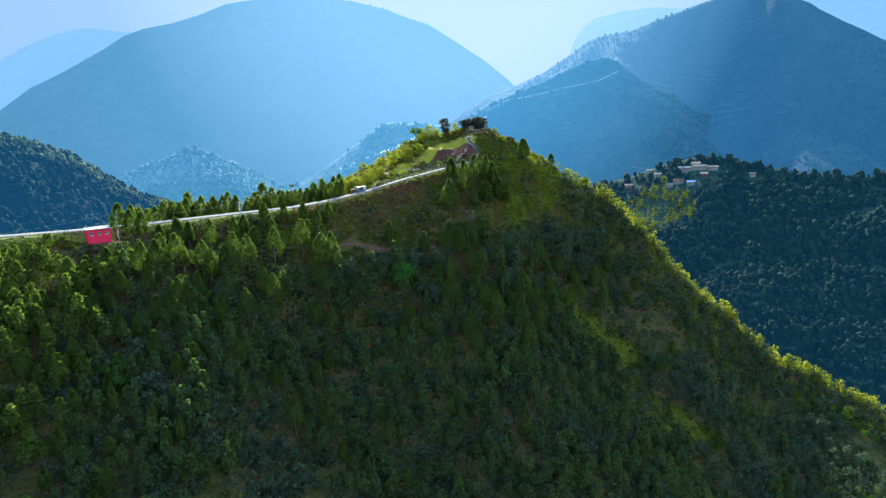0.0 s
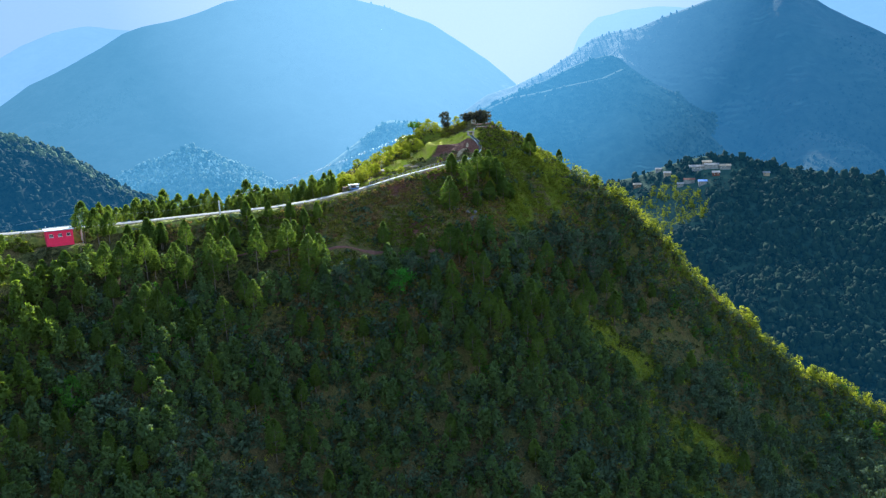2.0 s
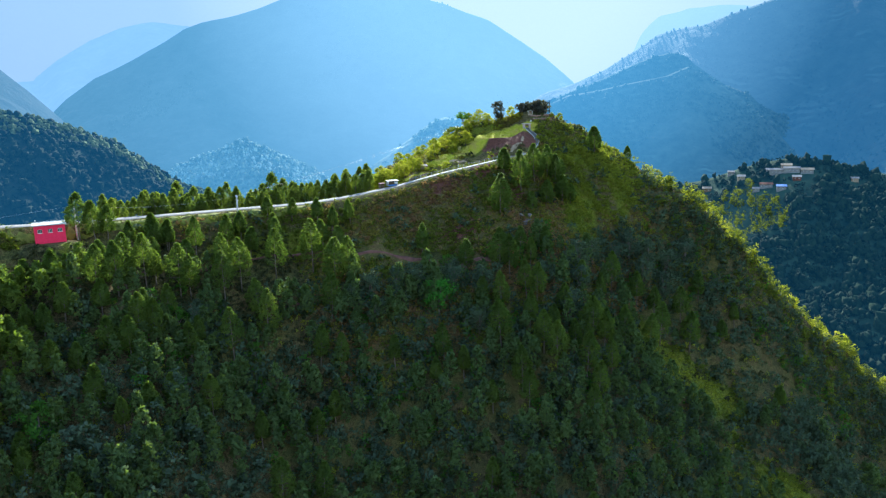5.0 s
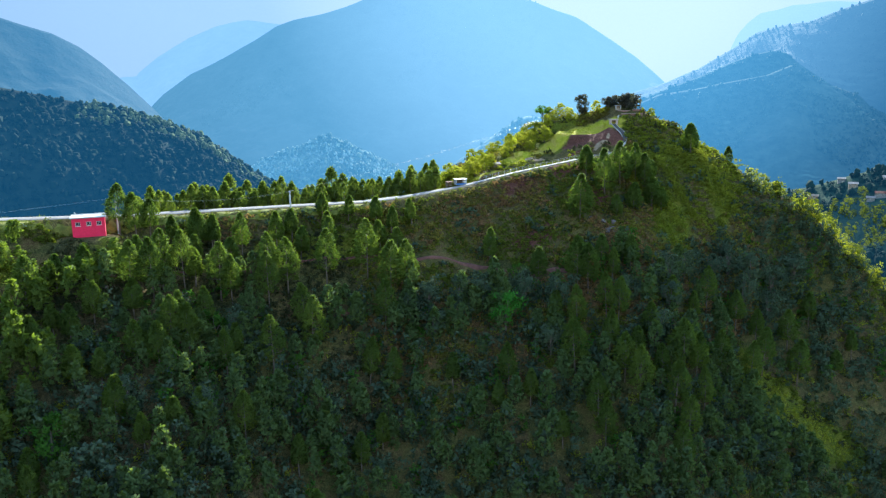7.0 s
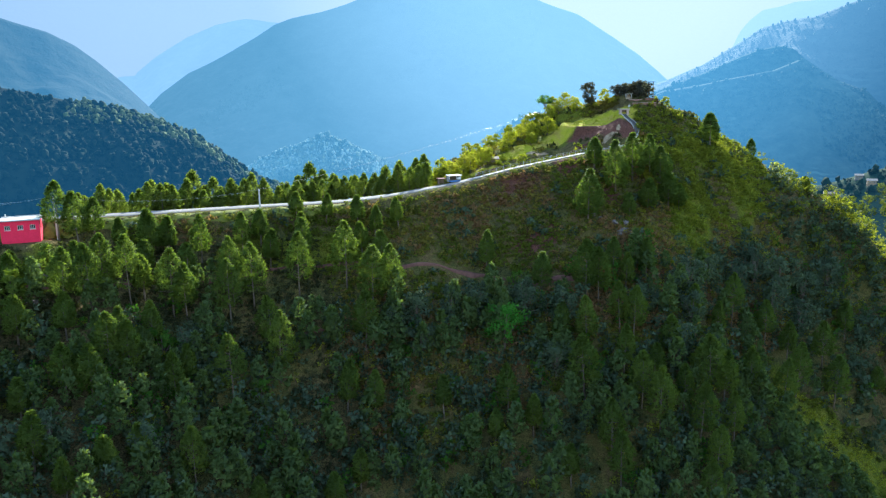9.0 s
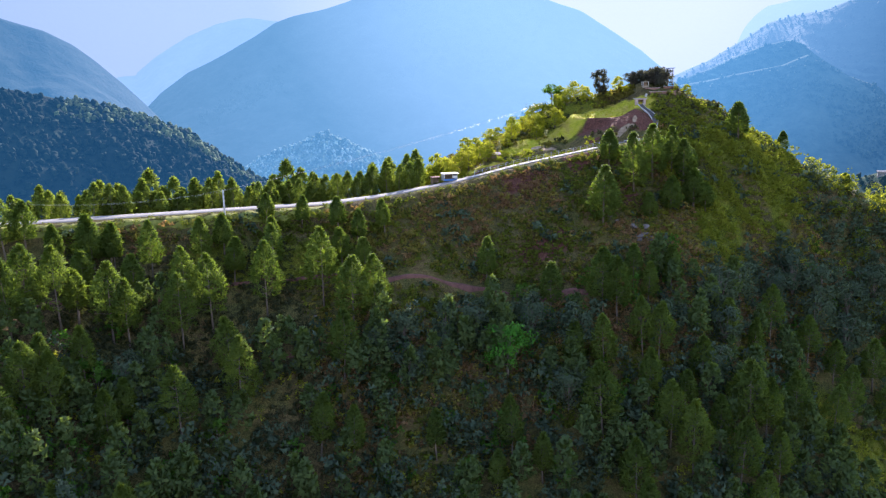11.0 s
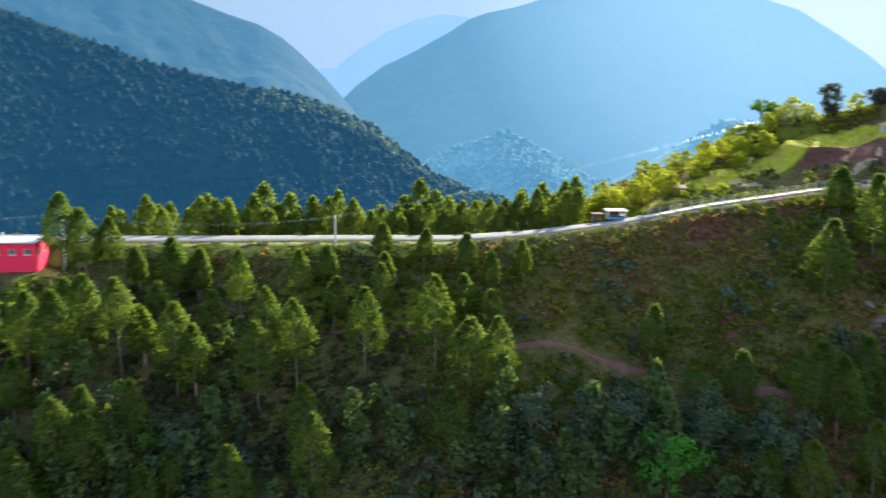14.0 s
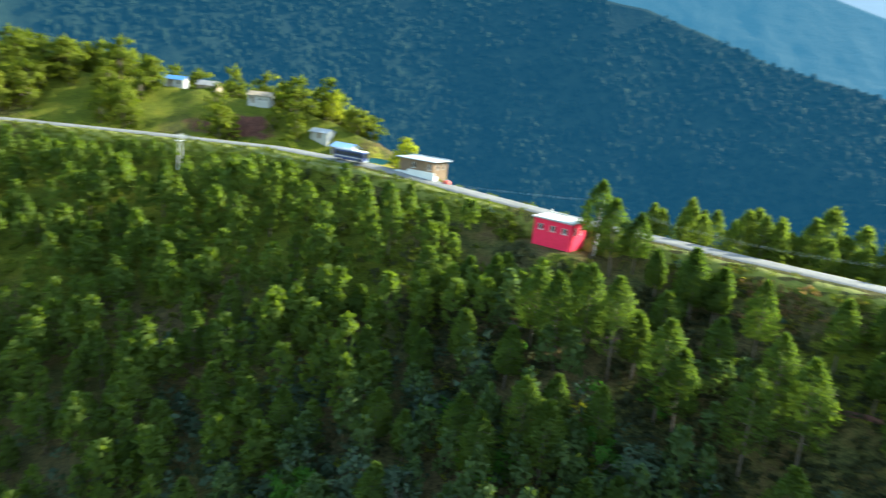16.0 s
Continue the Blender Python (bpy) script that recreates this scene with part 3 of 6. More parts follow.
def box(x0, x1, y0, y1, z0, z1, bevel=0.0, bm=None):
    bm = bm or bmesh.new()
    r = bmesh.ops.create_cube(bm, size=1, matrix=Matrix.Translation(((x0 + x1) / 2, (y0 + y1) / 2, (z0 + z1) / 2)) @ Matrix.Diagonal((x1 - x0, y1 - y0, z1 - z0, 1)))
    if bevel:
        edges = list({e for v in r["verts"] for e in v.link_edges})
        bmesh.ops.bevel(bm, geom=edges, offset=bevel, segments=1, affect="EDGES")
    return bm


def tube(points, radii, sides=7, bm=None):
    """A tapered round limb through the points."""
    bm = bm or bmesh.new()
    rings = []
    for k, (p, r) in enumerate(zip(points, radii)):
        p = Vector(p)
        d = (Vector(points[min(k + 1, len(points) - 1)]) - Vector(points[max(k - 1, 0)])).normalized()
        a = d.orthogonal().normalized()
        b = d.cross(a)
        rings.append([bm.verts.new(p + (a * math.cos(2 * math.pi * i / sides) + b * math.sin(2 * math.pi * i / sides)) * r) for i in range(sides)])
    for lo, hi in zip(rings, rings[1:]):
        for i in range(sides):
            bm.faces.new((lo[i], lo[(i + 1) % sides], hi[(i + 1) % sides], hi[i]))
    bm.faces.new(list(reversed(rings[0])))
    bm.faces.new(rings[-1])
    return bm


def raw_mesh(name, verts, mat, normals=None):
    """Loose triangles, three vertices each; normals may follow the form of the whole crown."""
    me = bpy.data.meshes.new(name)
    n = len(verts) // 3
    me.vertices.add(len(verts))
    me.vertices.foreach_set("co", np.asarray(verts, np.float32).ravel())
    me.loops.add(3 * n)
    me.loops.foreach_set("vertex_index", np.arange(3 * n, dtype=np.int32))
    me.polygons.add(n)
    me.polygons.foreach_set("loop_start", np.arange(n, dtype=np.int32) * 3)
    me.polygons.foreach_set("loop_total", np.full(n, 3, np.int32))
    me.materials.append(mat)
    if normals is not None:
        me.attributes.new("custom_normal", "FLOAT_VECTOR", "POINT").data.foreach_set("vector", np.asarray(normals, np.float32).ravel())
    me.update(calc_edges=True)
    return me


def rounded(verts, share=0.64):
    """Turns each leaf outwards and gives it a normal that follows the crown's round form."""
    t = np.asarray(verts, float).reshape(-1, 3, 3)
    c = t.mean(1)
    lo, hi = c[:, 2].min(), c[:, 2].max()
    mid = np.array([c[:, 0].mean(), c[:, 1].mean(), lo + 0.40 * (hi - lo)])
    w = np.percentile(np.hypot(c[:, 0] - mid[0], c[:, 1] - mid[1]), 90) + 1e-6
    out = (c - mid) / np.array([w, w, 0.6 * (hi - lo) + 1e-6]) + np.array([0, 0, 0.15])
    out /= np.linalg.norm(out, axis=1)[:, None] + 1e-9
    g = np.cross(t[:, 1] - t[:, 0], t[:, 2] - t[:, 0])
    g /= np.linalg.norm(g, axis=1)[:, None] + 1e-9
    back = (g * out).sum(1) < 0
    t[back] = t[back][:, ::-1]
    g[back] *= -1
    n = share * out + (1 - share) * g
    n /= np.linalg.norm(n, axis=1)[:, None] + 1e-9
    return t.reshape(-1, 3), np.repeat(n, 3, 0)


# ---- plants ----
def tufts(rs, centres, outward, n, length, width, lift):
    """Fans of narrow needle blades that stand out from each centre. Returns loose triangles."""
    c = np.repeat(centres, n, 0)
    d = np.repeat(outward, n, 0) + rs.normal(0, 0.65, (len(c), 3)) + np.array([0, 0, lift])
    d /= np.linalg.norm(d, axis=1)[:, None] + 1e-9
    side = np.cross(d, rs.normal(0, 1, (len(c), 3)))
    side /= np.linalg.norm(side, axis=1)[:, None] + 1e-9
    ln = length * rs.uniform(0.6, 1.25, (len(c), 1))
    w = width * rs.uniform(0.7, 1.3, (len(c), 1))
    return np.stack([c - side * w * 0.35, c + d * ln * 0.75 + side * w, c + d * ln - side * w * 0.4], 1).reshape(-1, 3)


def leaves(rs, centres, n, spread_r, size):
    """Small leaves strewn round each centre, loose triangles."""
    c = np.repeat(centres, n, 0)
    g = rs.normal(0, 1, (len(c), 3))
    g = g / (np.linalg.norm(g, axis=1)[:, None] + 1e-9) * rs.uniform(0.35, 1.0, (len(c), 1))
    c = c + g * (np.repeat(spread_r, n, 0)[:, None] if np.ndim(spread_r) else spread_r) * np.array([1, 1, 0.75])
    a = rs.normal(0, 1, (len(c), 3)) + g * 0.4 + np.array([0, 0, 0.4])
    a /= np.linalg.norm(a, axis=1)[:, None]
    t = np.cross(a, rs.normal(0, 1, (len(c), 3)))
    t /= np.linalg.norm(t, axis=1)[:, None]
    b = np.cross(a, t)
    s = size * rs.uniform(0.6, 1.4, (len(c), 1))
    return np.stack([c - t * s * 0.5, c + t * s * 0.5 + b * s * 0.15, c + b * s], 1).reshape(-1, 3)


def pine_crown(rs, h, clumps, blades, length, width, foot=0.31):
    """Rounded cone of needle clumps on whorled boughs, with gaps between the boughs."""
    base, full = h * foot * rs.uniform(0.84, 1.16), h * rs.uniform(0.175, 0.215)
    t = rs.uniform(0, 1, clumps) ** 0.85
    prof = full * np.clip(np.sin(np.pi * np.clip(t * 0.76 + 0.24, 0, 1)) ** 0.9, 0.05, 1) * (1.08 - 0.3 * t)
    nb = 26
    bough_t, bough_a, bough_r = rs.uniform(0, 1, nb), rs.uniform(0, 2 * np.pi, nb), rs.uniform(0.72, 1.18, nb)
    pick = rs.randint(0, nb, clumps)
    keep = rs.uniform(0, 1, clumps) < 0.42
    a = np.where(keep, bough_a[pick] + rs.normal(0, 0.32, clumps), rs.uniform(0, 2 * np.pi, clumps))
    t = np.where(keep, np.clip(bough_t[pick] + rs.normal(0, 0.05, clumps), 0, 1), t)
    prof = full * np.clip(np.sin(np.pi * np.clip(t * 0.76 + 0.24, 0, 1)) ** 0.9, 0.04, 1) * (1.08 - 0.3 * t)
    r = prof * np.where(keep, bough_r[pick], 0.9) * rs.uniform(0.35, 1.0, clumps) ** 0.6
    c = np.stack([r * np.cos(a), r * np.sin(a), base + (h - base) * t + r * 0.12], 1)
    o = np.stack([np.cos(a), np.sin(a), np.full(clumps, 0.25)], 1)
    return tufts(rs, c, o * 0.7, blades, length, width, 0.75), base


def crown_of(v, mat):
    v, n = rounded(v)
    return v, mat, n


def pine(seed, h, foot=0.31, clumps=600, width=0.105, mat=None):
    rs = np.random.RandomState(seed)
    ob = thing("pine_tree", "young pine with a bare slender trunk on the slope", "tree", group="pines on the near slope")
    v, base = pine_crown(rs, h, clumps if foot > 0.15 else 800, 6, 0.66, width, foot)
    bend = rs.normal(0, 0.12, 2)
    pts = [(0, 0, -0.6), (bend[0] * 0.5, bend[1] * 0.5, h * 0.3), (bend[0], bend[1], h * 0.65), (0, 0, h * 0.96)]
    bm = tube(pts, [0.17, 0.12, 0.055, 0.015], 6)
    for k in range(9):
        z, a, ln = base + (h - base) * rs.uniform(0.0, 0.7), rs.uniform(0, 6.28), h * rs.uniform(0.09, 0.17)
        tube([(0, 0, z), (ln * math.cos(a), ln * math.sin(a), z + ln * 0.25)], [0.05, 0.015], 4, bm)
    part("trunk", bm, M_BARK, ob, smooth=True)
    crown = new("crown", raw_mesh("crown", *crown_of(v, mat or M_PINE)))
    crown.parent = ob
    return ob


def broad_crown(rs, h, w, lumps, per, size, low=0.3):
    """Uneven lumps of leaves on a spreading head."""
    a, t = rs.uniform(0, 2 * np.pi, lumps), rs.uniform(0, 1, lumps)
    prof = np.sin(np.pi * (0.12 + 0.80 * t)) ** 0.7
    r = w * 0.5 * prof * rs.uniform(0.25, 1.05, lumps)
    c = np.stack([r * np.cos(a), r * np.sin(a), h * low + h * (0.97 - low) * t], 1)
    return leaves(rs, c, per, w * 0.14 * rs.uniform(0.6, 1.5, lumps), size), c


def broad_tree(seed, h, w, mat, label, lumps=42, per=44, size=0.34, low=0.3, group="broad-leaved trees"):
    rs = np.random.RandomState(seed)
    ob = thing("broadleaf_tree", label, "tree", group=group)
    v, c = broad_crown(rs, h, w, lumps, per, size, low)
    bm = tube([(0, 0, -0.6), (rs.normal(0, 0.1), rs.normal(0, 0.1), h * low * 0.8), (0, 0, h * 0.7)], [0.03 * h, 0.022 * h, 0.008 * h], 7)
    for k in range(0, lumps, 4):
        tube([(0, 0, h * low * 0.7), tuple(c[k] * 0.5 + np.array([0, 0, h * 0.1])), tuple(c[k])], [0.012 * h, 0.008 * h, 0.003 * h], 4, bm)
    part("trunk", bm, M_BARK, ob, smooth=True)
    crown = new("crown", raw_mesh("crown", *crown_of(v, mat)))
    crown.parent = ob
    return ob


def strewn(name, templates, places, scales, rs, mat, label, category):
    """One mesh of many plants: copies of the template triangles, turned and scaled."""
    out, nor, pick = [], [], rs.randint(0, len(templates), len(places))
    ang = rs.uniform(0, 2 * np.pi, len(places))
    for k, tpl in enumerate(templates):
        sel = np.where(pick == k)[0]
        if not len(sel):
            continue
        tpl, nrm = rounded(tpl)
        ca, sn = np.cos(ang[sel])[:, None], np.sin(ang[sel])[:, None]
        x, y, z = tpl[None, :, 0], tpl[None, :, 1], tpl[None, :, 2]
        s = scales[sel][:, None]
        v = np.stack([(x * ca - y * sn) * s, (x * sn + y * ca) * s, z * s * rs.uniform(0.85, 1.2, (len(sel), 1))], 2) + places[sel][:, None, :]
        out.append(v.reshape(-1, 3))
        x, y, z = nrm[None, :, 0], nrm[None, :, 1], nrm[None, :, 2]
        nor.append(np.stack([x * ca - y * sn, x * sn + y * ca, z + 0 * ca], 2).reshape(-1, 3))
    ob = new(name, raw_mesh(name, np.concatenate(out), mat, np.concatenate(nor)))
    return tagged(ob, label, category, kind="stuff")


# ---- road ----
def road_strip(name, mat, x0, x1, lift):
    p = line(ROAD, 1.5)
    p = p[(p[:, 0] >= x0) & (p[:, 0] <= x1)]
    d = np.gradient(p[:, :2], axis=0)
    d /= np.linalg.norm(d, axis=1)[:, None]
    nrm = np.stack([d[:, 1], -d[:, 0]], 1)
    offs = np.array([-2.4, -2.05, -1.1, 0, 1.1, 2.05, 2.4])
    drop = np.array([-0.25, 0.02, 0.06, 0.08, 0.06, 0.02, -0.25])
    n = len(p)
    wob = fractal(np.arange(n) * 1.5, np.zeros(n), 12, 2) * 0.35
    v = np.zeros((n, 7, 3))
    for k in range(7):
        o = (offs[k] + np.sign(offs[k]) * wob * (abs(offs[k]) > 2)) * np.interp(p[:, 0], [-40, -18], [1.0, 0.72])
        v[:, k, :2] = p[:, :2] + nrm * np.reshape(o, (-1, 1))
        v[:, k, 2] = p[:, 2] + drop[k] + lift
    return mesh_object(name, v.reshape(-1, 3), grid_faces(n, 7), [mat])


tagged(road_strip("road", M_ROAD, -300, -14, 0.03), "pale narrow hill road along the ridge top", "road", kind="structure")
tagged(road_strip("road_climb", M_GRAVEL, -16, 300, 0.02), "dark gravel bed of the climbing road", "road", kind="structure")


def holed_wall(length, z0, z1, thick, holes, m, bm=None):
    """A wall along x from 0, pierced by openings (x0, x1, z0, z1) that follow each other along it; m places it."""
    bm = bm or bmesh.new()
    before = len(bm.verts)
    x = 0.0
    for h0, h1, a, b in sorted(holes):
        if h0 > x:
            box(x, h0, 0, thick, z0, z1, bm=bm)
        if a > z0:
            box(h0, h1, 0, thick, z0, a, bm=bm)
        if b < z1:
            box(h0, h1, 0, thick, b, z1, bm=bm)
        x = h1
    if x < length:
        box(x, length, 0, thick, z0, z1, bm=bm)
    bm.verts.ensure_lookup_table()
    bmesh.ops.transform(bm, matrix=m, verts=bm.verts[before:])
    bmesh.ops.remove_doubles(bm, verts=bm.verts[:], dist=0.001)
    return bm


def window(parent, w, h, m, bars=2, frame_mat=None, name="window"):
    """A glazed window with frame and bars, standing in the x-z plane, its lower left corner at m."""
    f = part(name, box(0, 0.06, -0.03, 0.05, 0, h), frame_mat or M_FRAME, parent)
    f.matrix_basis = m
    bm = bmesh.new()
    bm.from_mesh(f.data)
    box(w - 0.06, w, -0.03, 0.05, 0, h, bm=bm)
    box(0.06, w - 0.06, -0.03, 0.05, h - 0.06, h, bm=bm)
    box(0.06, w - 0.06, -0.03, 0.05, 0, 0.06, bm=bm)
    for k in range(bars):
        x = w * (k + 1) / (bars + 1)
        box(x - 0.025, x + 0.025, -0.02, 0.03, 0.06, h - 0.06, bm=bm)
    bm.to_mesh(f.data)
    bm.free()
    part("pane", box(0.06, w - 0.06, 0.032, 0.046, 0.06, h - 0.06), M_GLASS, f, "dark window glass")
    return f


def block_house(name, label, m, lx, ly, h, wall_mat, roof_mat, front, side, roof_kind="flat", foot=1.5, overhang=0.35, group=""):
    """A house of four pierced walls, floor, roof, windows and door. Local x along the front, the front at -y."""
    ob = thing(name, label, "house", m, group)
    front_holes = [(x - w / 2 + lx / 2, x + w / 2 + lx / 2, z, z + hh) for x, w, z, hh in front]
    side_holes = [(y - w / 2 + ly / 2, y + w / 2 + ly / 2, z, z + hh) for y, w, z, hh in side]
    t = 0.25
    part("wall", holed_wall(lx, -foot, h, t, front_holes, Matrix.Translation((-lx / 2, -ly / 2, 0))), wall_mat, ob)
    part("wall", holed_wall(lx, -foot, h, t, [], Matrix.Translation((-lx / 2, ly / 2 - t, 0))), wall_mat, ob)
    part("wall", holed_wall(ly - 2 * t, -foot, h, t, [(a - t, b - t, c, d) for a, b, c, d in side_holes], pose(lx / 2, -ly / 2 + t, 0, 0, 0, 90)), wall_mat, ob)
    part("wall", holed_wall(ly - 2 * t, -foot, h, t, [], pose(-lx / 2 + t, -ly / 2 + t, 0, 0, 0, 90)), wall_mat, ob)
    part("floor_slab", box(-lx / 2 + t, lx / 2 - t, -ly / 2 + t, ly / 2 - t, -0.1, 0.05), M_CONCRETE, ob)
    for x, w, z, hh in front:
        if z < 0.1:
            d = part("door", box(x - w / 2 + 0.01, x + w / 2 - 0.01, -ly / 2 + 0.1, -ly / 2 + 0.15, z, z + hh - 0.01), M_WOOD, ob, "plain wooden door")
            part("handle", box(x + w / 2 - 0.18, x + w / 2 - 0.12, -ly / 2 + 0.06, -ly / 2 + 0.1, z + 1.0, z + 1.12), M_STEEL, d)
        else:
            window(ob, w, hh, Matrix.Translation((x - w / 2, -ly / 2 + 0.1, z)))
            part("sill", box(x - w / 2 - 0.08, x + w / 2 + 0.08, -ly / 2 - 0.08, -ly / 2 - 0.002, z - 0.1, z - 0.02), M_CONCRETE, ob)
    for y, w, z, hh in side:
        window(ob, w, hh, pose(lx / 2 - 0.1, y - w / 2, z, 0, 0, 90))
    o = overhang
    if roof_kind == "flat":
        part("roof", box(-lx / 2 - o, lx / 2 + o, -ly / 2 - o, ly / 2 + o, h, h + 0.16, 0.03), roof_mat, ob)
        bm = box(-lx / 2 - o, lx / 2 + o, ly / 2 + o - 0.15, ly / 2 + o, h + 0.16, h + 0.34)
        part("parapet", bm, roof_mat, ob)
    else:
        rise = ly * 0.28 if roof_kind == "gable" else ly * 0.14
        bm = bmesh.new()
        for sgn in ((-1, 1) if roof_kind == "gable" else (0,)):
            n = max(6, int(lx / 0.5))
            y0, y1 = (-ly / 2 - o, ly / 2 + o) if not sgn else ((-ly / 2 - o, 0.0) if sgn < 0 else (ly / 2 + o, 0.0))
            z0, z1 = h - 0.02, h + rise
            for k in range(n):
                xa, xb = -lx / 2 - o + (lx + 2 * o) * k / n, -lx / 2 - o + (lx + 2 * o) * (k + 1) / n
                lift = 0.05 * (k % 2)
                v = [bm.verts.new(q) for q in ((xa, y0, z0 + lift), (xb, y0, z0 + lift), (xb, y1, z1 + lift), (xa, y1, z1 + lift),
                                               (xa, y0, z0 + lift + 0.06), (xb, y0, z0 + lift + 0.06), (xb, y1, z1 + lift + 0.06), (xa, y1, z1 + lift + 0.06))]
                for q in ((0, 1, 2, 3), (7, 6, 5, 4), (0, 4, 5, 1), (1, 5, 6, 2), (2, 6, 7, 3), (3, 7, 4, 0)):
                    bm.faces.new([v[i] for i in q])
        bmesh.ops.recalc_face_normals(bm, faces=bm.faces)
        part("roof", bm, roof_mat, ob)
        for x in (-lx / 2 + 0.01, lx / 2 - t - 0.01):
            bm = bmesh.new()
            pts = [(-ly / 2 + 0.02, h), (ly / 2 - 0.02, h), (0 if roof_kind == "gable" else ly / 2 - 0.02, h + rise * 0.92)]
            a = [bm.verts.new((x, y, z)) for y, z in pts]
            b = [bm.verts.new((x + t, y, z)) for y, z in pts]
            bm.faces.new(a)
            bm.faces.new(b[::-1])
            for i in range(3):
                bm.faces.new((a[i], b[i], b[(i + 1) % 3], a[(i + 1) % 3]))
            bmesh.ops.recalc_face_normals(bm, faces=bm.faces)
            part("gable", bm, wall_mat, ob)
    return ob


def on_land(x, y, turn=0.0, lift=0.0):
    return pose(x, y, float(land(x, y)[0]) + lift, 0, 0, turn)


# ---- pink house below the road ----
pink = block_house("pink_house", "pink-red block house with a flat pale roof below the road", pose(-100.4, 50.3, 0.0, 0, 0, 31), 6.8, 4.8, 3.0, M_PINK, M_CONCRETE,
                   [(-2.15, 1.0, 1.15, 0.9), (0.1, 1.0, 1.15, 0.9), (2.25, 1.0, 1.15, 0.9)], [(-0.9, 0.9, 0.9, 1.3), (0.9, 0.8, 0.9, 1.3)], foot=4.5)
part("gutter", tube([(-3.7, -2.84, 3.0), (3.7, -2.84, 2.95)], [0.06, 0.06], 6), M_STEEL, pink)
part("stub_column", box(-3.0, -2.8, 2.0, 2.2, 3.16, 3.9), M_CONCRETE, pink)


# ---- stall beside the road ----
def stall():
    ob = thing("roadside_stall", "small blue and white market stall under a pale tin roof", "stall", on_land(-20.4, 111.8, 27, 0.05) @ Matrix.Diagonal((0.84, 0.8, 0.7, 1)))
    part("back_wall", box(-2.0, 2.0, 1.15, 1.25, 0, 2.3), M_WOOD, ob)
    part("side_wall", box(-2.0, -1.92, -1.2, 1.15, 0, 2.3), M_DIM, ob)
    part("side_wall", box(1.92, 2.0, -1.2, 1.15, 0, 2.3), M_WHITE, ob)
    part("counter", box(-1.9, 1.9, -1.2, -0.75, 0, 0.6, 0.02), M_BLUE, ob, "blue painted counter")
    part("pillar", box(0.55, 0.75, -1.2, -1.05, 0.95, 2.25), M_WHITE, ob)
    part("pillar", box(-1.9, -1.75, -1.2, -1.05, 0.95, 2.25), M_WHITE, ob)
    part("shelf", box(-1.8, 1.8, 0.7, 1.1, 1.2, 1.25), M_WOOD, ob)
    part("panel", box(0.8, 1.85, -1.2, -1.15, 0.95, 1.6), M_WHITE, ob)
    bm = bmesh.new()
    for k in range(12):
        x = -2.35 + 4.7 * k / 12
        box(x, x + 4.7 / 12, -1.75, 1.5, 2.42 + 0.03 * (k % 2), 2.46 + 0.03 * (k % 2), bm=bm)
    bmesh.ops.rotate(bm, verts=bm.verts, cent=(0, 0, 2.4), matrix=Matrix.Rotation(radians(4), 3, "X"))
    part("roof", bm, M_TIN, ob, "pale corrugated tin roof")
    lean = thing("wooden_lean_to", "low dark wooden lean-to next to the stall", "shed", on_land(-23.5, 110.3, 27, 0.05) @ Matrix.Scale(0.85, 4))
    part("wall", box(-1.1, 1.1, 0.8, 0.9, 0, 1.8), M_WOOD, lean)
    part("side_wall", box(-1.1, -1.02, -0.9, 0.8, 0, 1.7), M_WOOD, lean)
    part("bench", box(-0.9, 0.9, -0.6, -0.2, 0.4, 0.48), M_WOOD, lean)
    for x in (-0.98, 0.98):
        part("post", tube([(x, -0.85, 0), (x, -0.85, 1.75)], [0.05, 0.05], 6), M_WOOD, lean)
    r = part("roof", box(-1.35, 1.35, -1.1, 1.1, 1.84, 1.89), M_EARTH, lean, "rusty tin roof")
    r.rotation_euler = (radians(3), 0, 0)


stall()


